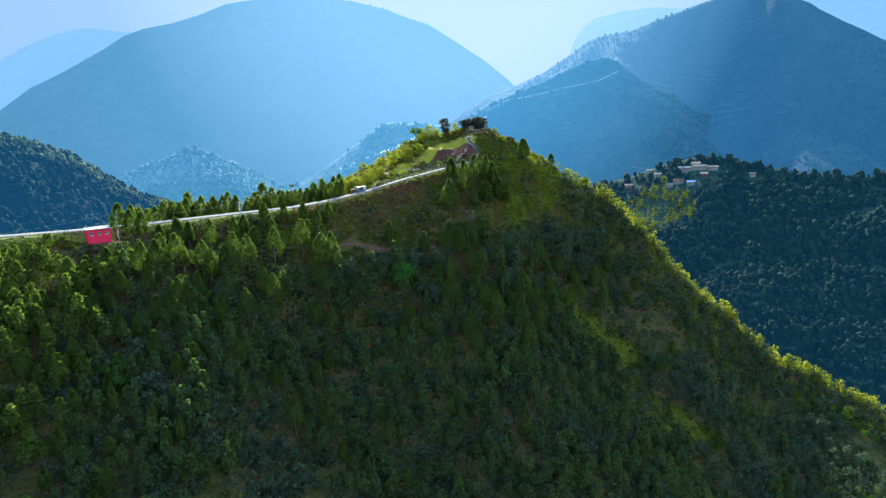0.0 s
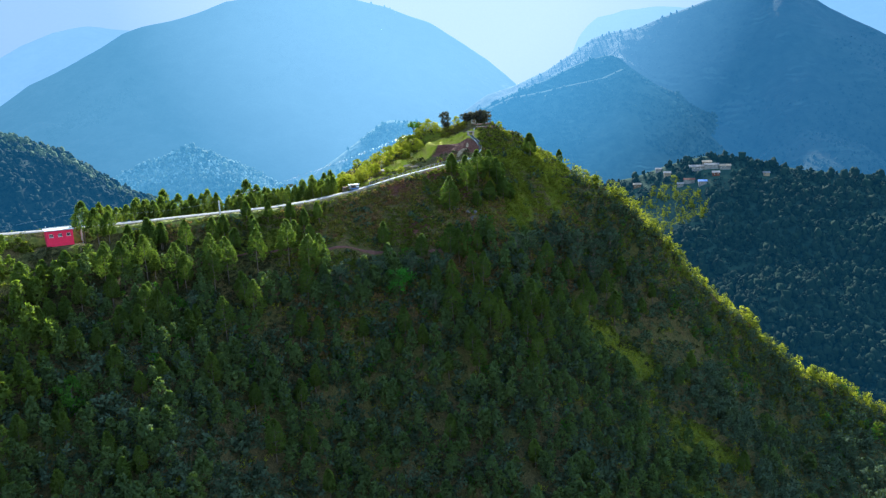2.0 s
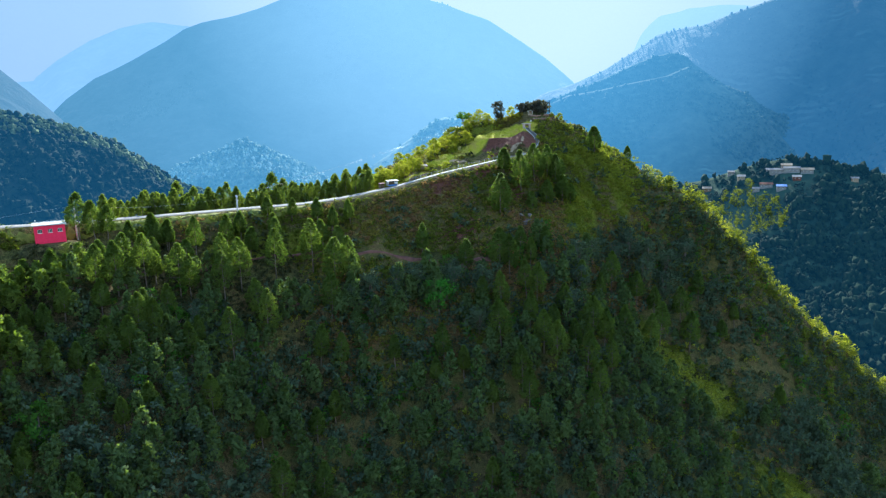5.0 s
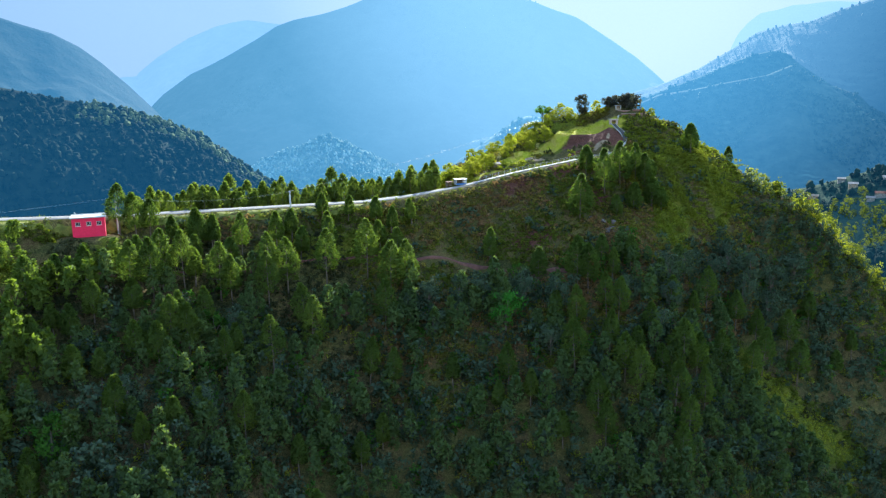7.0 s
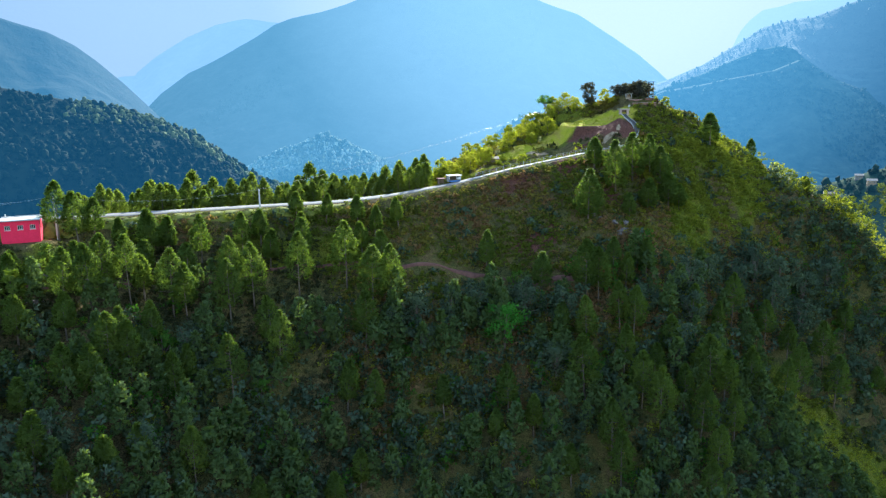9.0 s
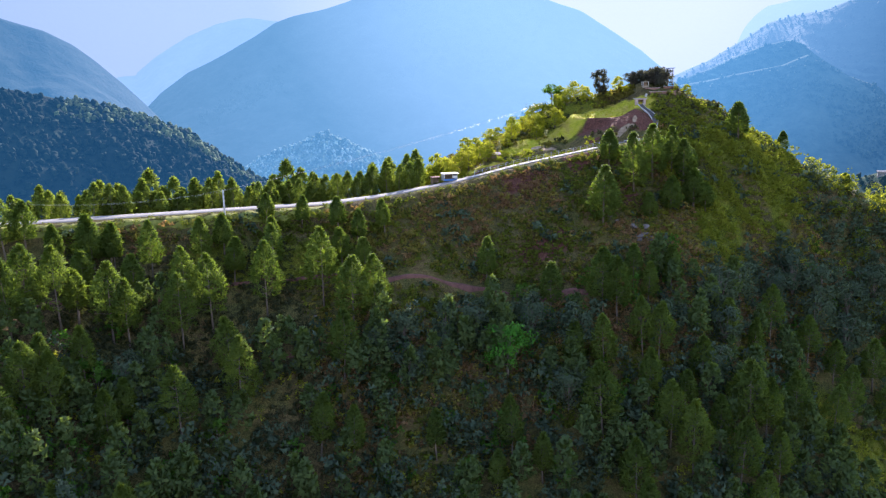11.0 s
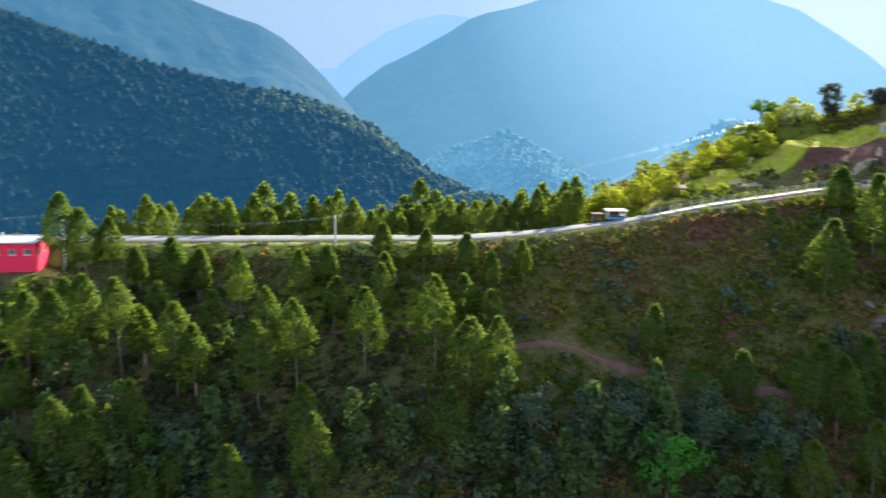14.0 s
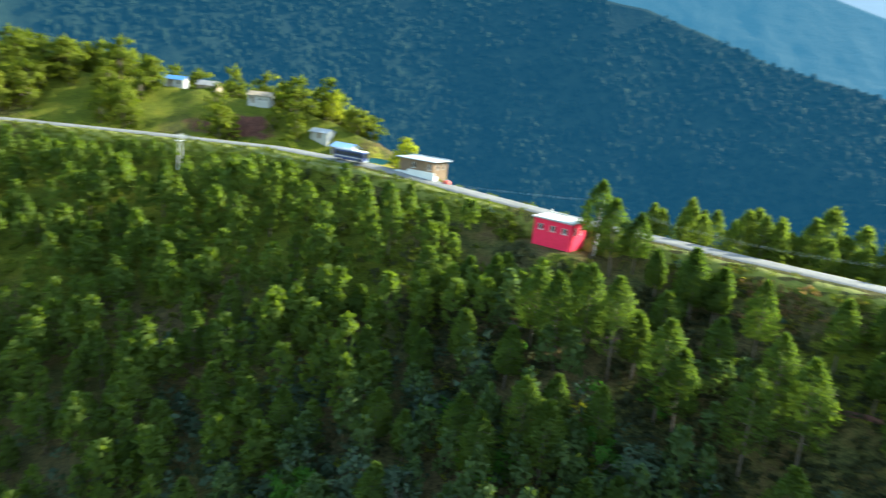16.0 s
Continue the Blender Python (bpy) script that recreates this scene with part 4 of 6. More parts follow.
# ---- fence along the climbing road ----
def railing():
    ob = thing("roadside_fence", "low concrete post and pipe fence along the climbing road", "fence")
    p = line(ROAD, 1.0)
    p = p[(p[:, 0] > -14) & (p[:, 0] < 20)]
    d = np.gradient(p[:, :2], axis=0)
    d /= np.linalg.norm(d, axis=1)[:, None]
    q = p.copy()
    q[:, 0] -= d[:, 1] * 2.5
    q[:, 1] += d[:, 0] * 2.5
    post = box(-0.06, 0.06, -0.06, 0.06, -0.4, 0.9, 0.01)
    first = None
    for k in range(0, len(q), 2):
        if first is None:
            first = part("post", post, M_STEEL, ob)
            o = first
        else:
            o = new("post", first.data)
            o.parent = ob
        o.matrix_basis = pose(q[k, 0], q[k, 1], q[k, 2], 0, 0, math.degrees(math.atan2(d[k, 1], d[k, 0])))
    for z in (0.45, 0.85):
        part("rail", tube([(a[0], a[1], a[2] + z) for a in q[::2]], [0.028] * len(q[::2]), 6), M_STEEL, ob)
    slabs = thing("road_slabs", "row of pale concrete road slabs with dark gaps between them", "paving")
    q = line(ROAD, 0.5)
    q = q[(q[:, 0] > -15.5) & (q[:, 0] < 20)]
    d = np.gradient(q[:, :2], axis=0)
    d /= np.linalg.norm(d, axis=1)[:, None]
    first = None
    for k in range(3, len(q) - 3, 6):
        if first is None:
            first = part("slab", box(-1.25, 1.25, -0.9, 0.9, -0.3, 0.10, 0.02), M_SLABS, slabs)
            o = first
        else:
            o = new("slab", first.data)
            o.parent = slabs
        x, y = q[k, 0] + d[k, 1] * 0.35, q[k, 1] - d[k, 0] * 0.35
        climb = math.degrees(math.atan2(q[k + 2, 2] - q[k - 2, 2], float(np.linalg.norm(q[k + 2, :2] - q[k - 2, :2]))))
        o.matrix_basis = pose(x, y, q[k, 2] + 0.06, 0, -climb, math.degrees(math.atan2(d[k, 1], d[k, 0])))


railing()


# ---- power poles and wires ----
def h_pole(x, y, turn, top):
    z = float(land(x, y)[0])
    ob = thing("power_pole", "pale twin concrete power pole with crossarms beside the road", "power pole", pose(x, y, z, 0, 0, turn), group="power poles along the road")
    h = top - z
    for s in (-0.45, 0.45):
        part("pole", tube([(s, 0, -0.6), (s * 0.8, 0, h)], [0.16, 0.10], 8), M_CONCRETE, ob)
    for zz in (h - 0.5, h - 1.6):
        part("crossarm", box(-1.1, 1.1, -0.06, 0.06, zz, zz + 0.12), M_STEEL, ob)
        for s in (-1.0, 0.0, 1.0):
            part("insulator", tube([(s, 0, zz + 0.12), (s, 0, zz + 0.2), (s, 0, zz + 0.34)], [0.05, 0.07, 0.03], 6), M_WHITE, ob)
    part("brace", tube([(-0.4, 0.1, h * 0.45), (0.4, 0.1, h * 0.62)], [0.04, 0.04], 5), M_STEEL, ob)
    return [(Matrix(ob.matrix_basis) @ Vector((s, 0, h - 0.16))) for s in (-1.0, 0.0, 1.0)]


def wires(ends):
    ob = thing("power_line", "thin dark power wires slung along the ridge", "wire")
    for k in range(3):
        for a, b in zip(ends, ends[1:]):
            pts = [tuple(a[k].lerp(b[k], t) - Vector((0, 0, 1.6 * 4 * t * (1 - t)))) for t in (0, 0.12, 0.25, 0.38, 0.5, 0.62, 0.75, 0.88, 1)]
            part("wire", tube(pts, [0.007] * 9, 4), M_STEEL, ob)


POLES = [h_pole(-161, -6.5, 115, 6.5), h_pole(-96.0, 54.6, 130, 7.0), h_pole(-62.5, 80.6, 122, 5.6), h_pole(12, 166, 150, 25.5)]
wires(POLES)


# ---- gate, steps and hilltop ----
M_SLAB = plain("grey_slabs", (0.055, 0.056, 0.06), (0.12, 0.12, 0.125), 1.5, 0.9, bump=0.3)


M_GATE = plain("faded_pink_paint", (0.42, 0.30, 0.27), (0.58, 0.44, 0.40), 1.2, 0.85)
M_TERRACE = plain("reddish_stonework", (0.16, 0.07, 0.05), (0.34, 0.19, 0.14), 1.4, 0.95, bump=0.7)


def hilltop():
    gate = thing("gateway", "low pinkish gatehouse with a flat roof above the steps", "gate", pose(27.6, 148.6, 20.3, 0, 0, 8))
    for a, b in ((-1.35, -0.72), (0.72, 1.35)):
        c = part("pillar", box(a, b, -0.7, 0.7, -0.9, 1.62, 0.03), M_GATE, gate)
        part("base", box(a - 0.06, b + 0.06, -0.76, 0.76, -0.9, 0.14, 0.02), M_CONCRETE, c)
    part("lintel", box(-1.5, 1.5, -0.75, 0.75, 1.62, 1.95, 0.03), M_GATE, gate)
    part("roof", box(-1.75, 1.75, -0.95, 0.95, 1.95, 2.08, 0.02), M_CONCRETE, gate, "pale flat roof slab")
    # Added dark panel stands in for the shade inside the open gateway.
    d = part("door", box(-0.72, 0.72, 0.35, 0.43, -0.9, 1.62), M_WOOD, gate, "dark wooden panel that stands in for the gateway's shaded opening")
    for x in (-0.36, 0.36):
        part("panel", box(x - 0.26, x + 0.26, 0.31, 0.35, 0.0, 1.4, 0.015), M_WOOD, d)
    f = thing("banner", "small faded cloth banner on a leaning pole beside the gate", "banner", on_land(28.6, 150.2, 15) @ pose(0, 0, 0, 0, 24, 0))
    part("pole", tube([(0, 0, -0.4), (0, 0, 1.7)], [0.035, 0.03], 6), M_WOOD, f)
    part("cloth", box(0.03, 0.6, -0.02, 0.02, 0.8, 1.65), M_DIM, f)
    # steps that curve up the hill's shoulder
    st = thing("stone_steps", "worn dark grey stone steps with thin pale kerbs", "steps")
    p = line(((22.5, 131.2, 11.6), (26.2, 133.3, 12.2), (28.3, 136.1, 13.5), (30.2, 139.4, 14.9), (30.8, 142.0, 16.5), (29.8, 144.3, 18.4), (28.3, 146.6, 19.7), (27.6, 147.8, 20.3)), 0.42)
    d = np.gradient(p[:, :2], axis=0)
    d /= np.linalg.norm(d, axis=1)[:, None]
    zs = np.maximum(land(p[:, 0], p[:, 1]), p[:, 2]) + 0.05
    rise = np.gradient(zs) / 0.42
    tread, kerb = None, None
    for k in range(len(p)):
        turn, tilt = math.degrees(math.atan2(d[k, 1], d[k, 0])), -math.degrees(math.atan(rise[k]))
        if tread is None:
            o = tread = part("step", box(-0.3, 0.3, -0.72, 0.72, -0.6, 0.09, 0.015), M_SLAB, st)
        else:
            o = new("step", tread.data)
            o.parent = st
        o.matrix_basis = pose(p[k, 0], p[k, 1], zs[k], 0, 0, turn)
        for s in (-0.79, 0.79):
            if kerb is None:
                o = kerb = part("kerb", box(-0.3, 0.3, -0.06, 0.06, -0.7, 0.17, 0.02), M_DIM, st, "thin pale kerb")
            else:
                o = tagged(new("kerb", kerb.data), "thin pale kerb")
                o.parent = st
            o.matrix_basis = pose(p[k, 0] - d[k, 1] * s, p[k, 1] + d[k, 0] * s, zs[k], 0, tilt, turn)
    # terrace wall and shrine on the top
    for name, x, y, turn, ln in (("terrace_wall", 34.0, 152.0, 0, 7.0), ("terrace_wall", 31.5, 154.0, 4, 4.0), ("terrace_wall", 36.5, 154.2, -4, 4.0)):
        w = thing(name, "low reddish stone terrace wall on the hilltop", "wall", on_land(x, y, turn))
        part("wall", box(-ln / 2, ln / 2, -0.25, 0.25, -1.8, 0.35, 0.03), M_TERRACE, w)
        part("coping", box(-ln / 2 - 0.1, ln / 2 + 0.1, -0.33, 0.33, 0.35, 0.43), M_GATE, w)
    sh = thing("shrine", "small white hilltop shrine with posts and a flat roof", "shrine", on_land(29.6, 155.2, 10, -0.25) @ Matrix.Scale(0.5, 4))
    part("plinth", box(-1.8, 1.8, -1.5, 1.5, -0.8, 0.45, 0.03), M_STONE, sh)
    part("cella", box(-0.9, 0.9, -0.4, 1.1, 0.45, 2.3), M_MUD, sh)
    for x in (-1.5, 1.5):
        for y in (-1.25, 1.25):
            part("post", tube([(x, y, 0.45), (x, y, 2.4)], [0.11, 0.10], 8), M_WHITE, sh)
    part("roof", box(-1.9, 1.9, -1.6, 1.6, 2.4, 2.58, 0.03), M_CONCRETE, sh)
    tw = thing("lookout_tower", "dark roofed lookout stand on thin legs on the hilltop", "tower", on_land(36.6, 156.6, 0) @ Matrix.Scale(0.70, 4))
    for x in (-1.0, 1.0):
        for y in (-1.0, 1.0):
            part("leg", tube([(x, y, -0.5), (x * 0.85, y * 0.85, 8.0)], [0.09, 0.08], 6), M_WOOD, tw)
    part("deck", box(-1.3, 1.3, -1.3, 1.3, 5.6, 5.75), M_WOOD, tw)
    part("rail", box(-1.3, 1.3, -1.3, -1.22, 6.4, 6.5), M_STEEL, tw)
    part("roof", box(-1.5, 1.5, -1.5, 1.5, 8.0, 8.15, 0.02), M_BLUE, tw)
    shed = block_house("hut", "small mud hut with a faded reddish roof among the trees", on_land(-11.0, 127, 27, -0.3), 3.0, 1.9, 1.1, M_MUD, M_GATE, [(0, 0.7, 0.05, 1.3)], [], "gable", 1.2, 0.2)


hilltop()


# ---- patches of bare earth and paths ----
def trail(name, label, points, width, mat, seed=0, uneven=0.9):
    p = line([(a, b, 0) for a, b in points], 1.2)
    d = np.gradient(p[:, :2], axis=0)
    d /= np.linalg.norm(d, axis=1)[:, None] + 1e-9
    n = len(p)
    w = width * (1 + uneven * fractal(np.arange(n) * 1.2 + seed * 31, np.zeros(n), 6, 3))
    rows = []
    for o, lift in ((-0.5, -0.2), (-0.35, 0.16), (0, 0.18), (0.35, 0.16), (0.5, -0.2)):
        x, y = p[:, 0] - d[:, 1] * o * w, p[:, 1] + d[:, 0] * o * w
        rows.append(np.stack([x, y, land(x, y) + lift], 1))
    ob = mesh_object(name, np.stack(rows, 1).reshape(-1, 3), grid_faces(n, 5)[:, ::-1], [mat])
    return tagged(ob, label, "path", kind="structure")


FOOTPATH = ((-30.2, 81), (-27, 82.6), (-23.6, 83.5), (-20.2, 84.5), (-17.6, 85.1), (-12.2, 85.2), (-6.1, 85.9), (-1, 86.1), (5, 87.2), (10.8, 88.5))
trail("path_red", "bare red earth footpath across the slope", FOOTPATH, 0.95, M_EARTH, 1, 1.2)
trail("path_slope", "faint earth track across the wooded slope", ((-98, 40), (-84, 47), (-76, 54), (-70.9, 57.9), (-66.1, 60.8), (-59.6, 67.2), (-55.2, 70.6), (-49.5, 73.9), (-43.6, 77.3), (-37, 79.5), (-30.6, 80.9)), 0.75, M_EARTH, 2)
trail("path_lower", "short bare terrace edge low on the slope", ((-46.9, 57.7), (-44.6, 59.7), (-40.5, 61.3)), 0.5, M_EARTH, 3)
trail("path_east", "short red earth track under the shoulder", ((27, 93.4), (28.6, 94), (31.6, 95.2), (35.1, 97.5), (38, 98.6)), 0.8, M_EARTH, 6)
trail("verge_near", "sunlit grass verge along the road", [(a[0] + 2.4, a[1] - 3.4) for a in ROAD[1:10]], 2.6, M_VERGE, 4, 0.5)
trail("verge_far", "sunlit grass verge behind the road", [(a[0] - 2.4, a[1] + 3.6) for a in ROAD[1:11]], 2.6, M_VERGE, 5, 0.5)


# ---- rocks on the slope ----
M_ROCK = plain("weathered_rock", (0.085, 0.068, 0.06), (0.20, 0.165, 0.145), 0.9, 0.95, bump=0.8)


def boulder(x, y, size, seed, label, group):
    """A cracked, lopsided boulder sunk in the slope."""
    r = np.random.RandomState(seed)
    bm = bmesh.new()
    bmesh.ops.create_icosphere(bm, subdivisions=3, radius=1.0)
    cuts = [(Vector(r.normal(0, 1, 3)).normalized(), r.uniform(0.55, 0.85)) for _ in range(7)]
    for v in bm.verts:
        for n_, d in cuts:
            over = v.co.dot(n_) - d
            if over > 0:
                v.co -= n_ * over * 0.9
        v.co *= 1 + 0.07 * noise.noise(v.co * 2.3 + Vector((seed, 0, 0)))
    bmesh.ops.scale(bm, vec=(size * r.uniform(0.9, 1.4), size * r.uniform(0.7, 1.0), size * r.uniform(0.6, 0.95)), verts=bm.verts)
    ob = thing("boulder", label, "rock", on_land(x, y, r.uniform(0, 360), -0.15 * size), group)
    part("stone", bm, M_ROCK, ob)


for k, (x, y, size) in enumerate(((16.2, 105.4, 1.1), (17.8, 104.6, 0.6), (21.5, 105.2, 0.9), (23.5, 104.4, 1.5), (25.0, 103.2, 1.2), (24.4, 106.2, 1.3), (26.6, 104.6, 0.9), (22.6, 102.6, 0.7), (24.8, 100.9, 0.8), (6.8, 104.4, 0.4), (5.9, 102.5, 0.35), (9.7, 104.1, 0.35))):
    boulder(x, y, size, 40 + k, "grey weathered boulder in the scrub under the shoulder pines", "rocks under the shoulder")
for k, (x, y, size) in enumerate(((-93.7, 44.5, 1.0), (-92.4, 44.9, 0.8), (-94.6, 43.6, 0.7), (-90.0, 38.3, 0.9), (-91.3, 37.9, 0.7), (-88.8, 39.0, 0.6), (-91.9, 41.6, 0.6), (-37.2, 67.5, 0.5), (-41.0, 70.2, 0.4))):
    boulder(x, y, size, 60 + k, "pale boulder among the pines below the pink house", "rocks below the pink house")


# ---- houses and bus on the far bend ----
M_SLATE = plain("slate_roof", (0.16, 0.15, 0.14), (0.28, 0.27, 0.26), 0.6, 0.9)
HOUSES = ((-134.5, 38.2), (-163, 29), (-172, 26), (-186, 12.5), (-199, 1), (-205, -7), (-152, 35))
stone = block_house("stone_house", "brown stone house with a pale flat tin roof beside the road", pose(-134.5, 38.2, 4.7, 0, 0, 36), 8.0, 5.0, 2.5, M_MUD, M_TIN,
                    [(-2.6, 1.0, 0.05, 2.0), (-0.6, 1.1, 0.9, 1.1), (1.8, 1.0, 0.05, 2.0), (3.2, 0.9, 0.9, 1.1)], [(-0.8, 0.9, 0.9, 1.1), (1.2, 0.9, 0.9, 1.1)], "flat", 4.0, 0.6)
part("veranda_wall", box(-1.0, 5.4, -4.0, -3.8, -2.0, 0.7, 0.02), M_WHITE, stone, "whitewashed forecourt wall")
part("veranda_floor", box(-4.3, 5.4, -3.8, -2.72, -2.0, 0.0), M_WHITE, stone)
tank = thing("water_tank", "red plastic water tank beside the house", "tank", pose(-126.8, 40.4, 3.0))
part("body", tube([(0, 0, 0), (0, 0, 0.1), (0, 0, 1.2), (0, 0, 1.35)], [0.7, 0.8, 0.8, 0.4], 16), plain("red_plastic", (0.45, 0.05, 0.03), (0.6, 0.1, 0.06), 2.0, 0.5), tank, smooth=True)
part("lid", tube([(0, 0, 1.36), (0, 0, 1.46)], [0.28, 0.26], 12), M_STEEL, tank)
block_house("blue_roofed_house", "low house with a blue tin roof on the bend", on_land(-163, 29, 35, 0.1), 5.4, 3.6, 2.0, M_DIM, plain("blue_tin", (0.20, 0.36, 0.75), (0.35, 0.52, 0.88), 1.0, 0.45), [(-2, 0.9, 0.05, 1.9), (0.5, 0.9, 0.9, 1.0), (2.4, 0.9, 0.9, 1.0)], [], "gable", 2.0)
block_house("hut", "small hut with a white tin roof on the bend", on_land(-170, 25, 45, -0.1), 4.6, 3.0, 1.4, M_DIM, M_TIN, [(0, 0.8, 0.05, 1.25)], [], "gable", 2.0)
block_house("white_house", "whitewashed house with a brown roof above the road", on_land(-186, 12.5, 62, 0.1), 5.4, 3.4, 1.9, M_DIM, M_STONE, [(-1.6, 0.8, 0.05, 1.6), (0.3, 0.8, 0.7, 0.8), (1.7, 0.8, 0.7, 0.8)], [(0, 0.9, 0.9, 1.0)], "gable", 2.5)
block_house("blue_house", "house with a bright blue roof among trees", on_land(-205, -7, 68, 0.1), 5.0, 3.4, 2.1, M_DIM, M_BLUE, [(-1, 0.9, 0.05, 1.9), (1.2, 0.9, 0.9, 1.0)], [], "gable", 2.0)
block_house("stone_cottage", "house with a grey roof among trees", on_land(-199, 1, 66, 0.1), 5.0, 4.0, 2.4, M_STONE, M_SLATE, [(-1, 0.9, 0.05, 1.9), (1.2, 0.9, 0.9, 1.0)], [], "gable", 2.0)
tarp = thing("tarpaulin_shelter", "green tarpaulin shelter on poles behind the bus", "shelter", on_land(-143.6, 32.0, 35, 0.2))
bm = bmesh.new()
rows = [[bm.verts.new((x, y, 2.9 - abs(y) * 0.5 - 0.12 * math.sin(x * 1.7) ** 2 + dz)) for y in (-1.7, -0.85, 0, 0.85, 1.7)] for dz in (0.0,) for x in (-2.4, -1.2, 0, 1.2, 2.4)]
for i in range(4):
    for j in range(4):
        bm.faces.new((rows[i][j], rows[i + 1][j], rows[i + 1][j + 1], rows[i][j + 1]))
bmesh.ops.solidify(bm, geom=bm.faces[:], thickness=0.03)
part("sheet", bm, plain("green_sheet", (0.04, 0.22, 0.18), (0.08, 0.33, 0.26), 1.5, 0.6), tarp)
for x in (-2.3, 2.3):
    for y in (-1.5, 1.5):
        part("pole", tube([(x, y, -0.5), (x, y, 2.12)], [0.05, 0.05], 6), M_WOOD, tarp)


def bus():
    ob = thing("bus", "dark blue bus with a white roof parked on the road", "bus", pose(-141.5, 25.2, 5.05, 0, 0, 37.5) @ Matrix.Scale(0.8, 4))
    navy = plain("navy_paint", (0.015, 0.03, 0.13), (0.03, 0.06, 0.2), 0.8, 0.3)
    bm = box(-4.6, 4.6, -1.2, 1.2, 0.45, 2.75, 0.14)
    part("body", bm, navy, ob)
    part("roof", box(-4.4, 4.4, -1.12, 1.12, 2.752, 2.95, 0.08), M_WHITE, ob)
    part("stripe", box(-4.5, 4.5, -1.215, -1.203, 1.15, 1.32), M_FRAME, ob)
    for k in range(7):
        x = -4.1 + k * 1.1
        part("window_pane", box(x, x + 0.98, -1.212, -1.203, 1.6, 2.4), M_GLASS, ob)
        part("window_pane", box(x, x + 0.98, 1.203, 1.212, 1.6, 2.4), M_GLASS, ob)
    part("windscreen", box(4.603, 4.615, -1.0, 1.0, 1.4, 2.45), M_GLASS, ob)
    part("rear_window", box(-4.615, -4.603, -0.9, 0.9, 1.6, 2.4), M_GLASS, ob)
    part("door", box(3.65, 4.35, -1.215, -1.203, 0.6, 2.4), M_GLASS, ob)
    part("bumper", box(4.62, 4.78, -1.15, 1.15, 0.4, 0.65, 0.03), M_STEEL, ob)
    part("bumper", box(-4.78, -4.62, -1.15, 1.15, 0.4, 0.65, 0.03), M_STEEL, ob)
    for y in (-0.8, 0.8):
        part("headlight", tube([(4.6, y, 0.95), (4.66, y, 0.95)], [0.14, 0.12], 10), M_WHITE, ob)
    part("roof_rack", box(-3.8, 1.0, -0.9, 0.9, 3.0, 3.05), M_STEEL, ob)
    rubber = plain("tyre_rubber", (0.015, 0.015, 0.015), (0.03, 0.03, 0.03), 4, 0.9)
    for x in (-2.9, 2.9):
        for y in (-1.22, 0.95):
            w = part("wheel", tube([(x, y, 0.48), (x, y + 0.04, 0.48), (x, y + 0.23, 0.48), (x, y + 0.27, 0.48)], [0.42, 0.48, 0.48, 0.42], 16), rubber, ob)
            part("rim", tube([(x, y - 0.01, 0.48), (x, y + 0.28, 0.48)], [0.25, 0.25], 12), M_STEEL, w)


bus()


# ---- hamlet on the hill to the right ----
def on_hill(ob, nu, nv, bearing, eye, drop):
    """The place on a hillside's mesh at a bearing and an elevation, seen from the eye."""
    co = np.empty(len(ob.data.vertices) * 3)
    ob.data.vertices.foreach_get("co", co)
    g = co.reshape(nu, nv, 3) - np.array(eye)
    az = np.degrees(np.arctan2(g[..., 0], g[..., 1]))
    el = np.degrees(np.arctan2(g[..., 2], np.hypot(g[..., 0], g[..., 1])))
    i = int(np.argmin(np.abs(az[:, 0] - bearing)))
    j = int(np.argmin(np.abs(el[i, : nv - 2] - drop)))
    return g[i, j] + np.array(eye)


START = (-2.6, -177.3, 34.7)
M_LIMEWASH = plain("dim_limewash", (0.16, 0.16, 0.16), (0.28, 0.28, 0.27), 0.4, 0.9)
HAMLET = (("long_house", "long white hamlet building under a pale roof", 22.1, -5.0, 18, 5, 3.6, M_LIMEWASH, M_SLATE), ("long_house", "long white hamlet building under a pale roof", 23.2, -4.95, 14, 5, 3.4, M_LIMEWASH, M_SLATE),
          ("long_house", "white hamlet building with a brown roof", 24.2, -4.9, 11, 5, 3.2, M_LIMEWASH, M_STONE), ("village_house", "brown-roofed house in the hamlet", 22.9, -4.6, 9, 5, 3.2, M_STONE, M_STONE),
          ("village_house", "red-roofed house in the hamlet", 21.5, -5.9, 11, 5, 3.2, M_LIMEWASH, M_EARTH), ("village_house", "house with a blue roof in the hamlet", 22.6, -6.1, 8, 5, 3.2, M_LIMEWASH, M_BLUE),
          ("village_house", "stone house in the hamlet with a tin roof", 20.1, -5.5, 7, 5, 3.0, M_STONE, M_SLATE), ("village_house", "white house among trees in the hamlet", 19.5, -5.1, 6, 4, 2.8, M_LIMEWASH, M_SLATE),
          ("village_house", "mud-walled house above the terraces", 18.0, -6.3, 8, 5, 3.0, M_MUD, M_STONE), ("village_house", "pale house low in the hamlet", 21.0, -6.3, 6, 4, 2.8, M_LIMEWASH, M_SLATE),
          ("village_house", "red-walled house in the hamlet", 23.6, -5.5, 7, 5, 3.0, M_EARTH, M_SLATE), ("village_house", "small stone house at the wood's edge", 26.9, -5.4, 6, 4, 2.6, M_STONE, M_SLATE))
HAMLET_SPOTS = []
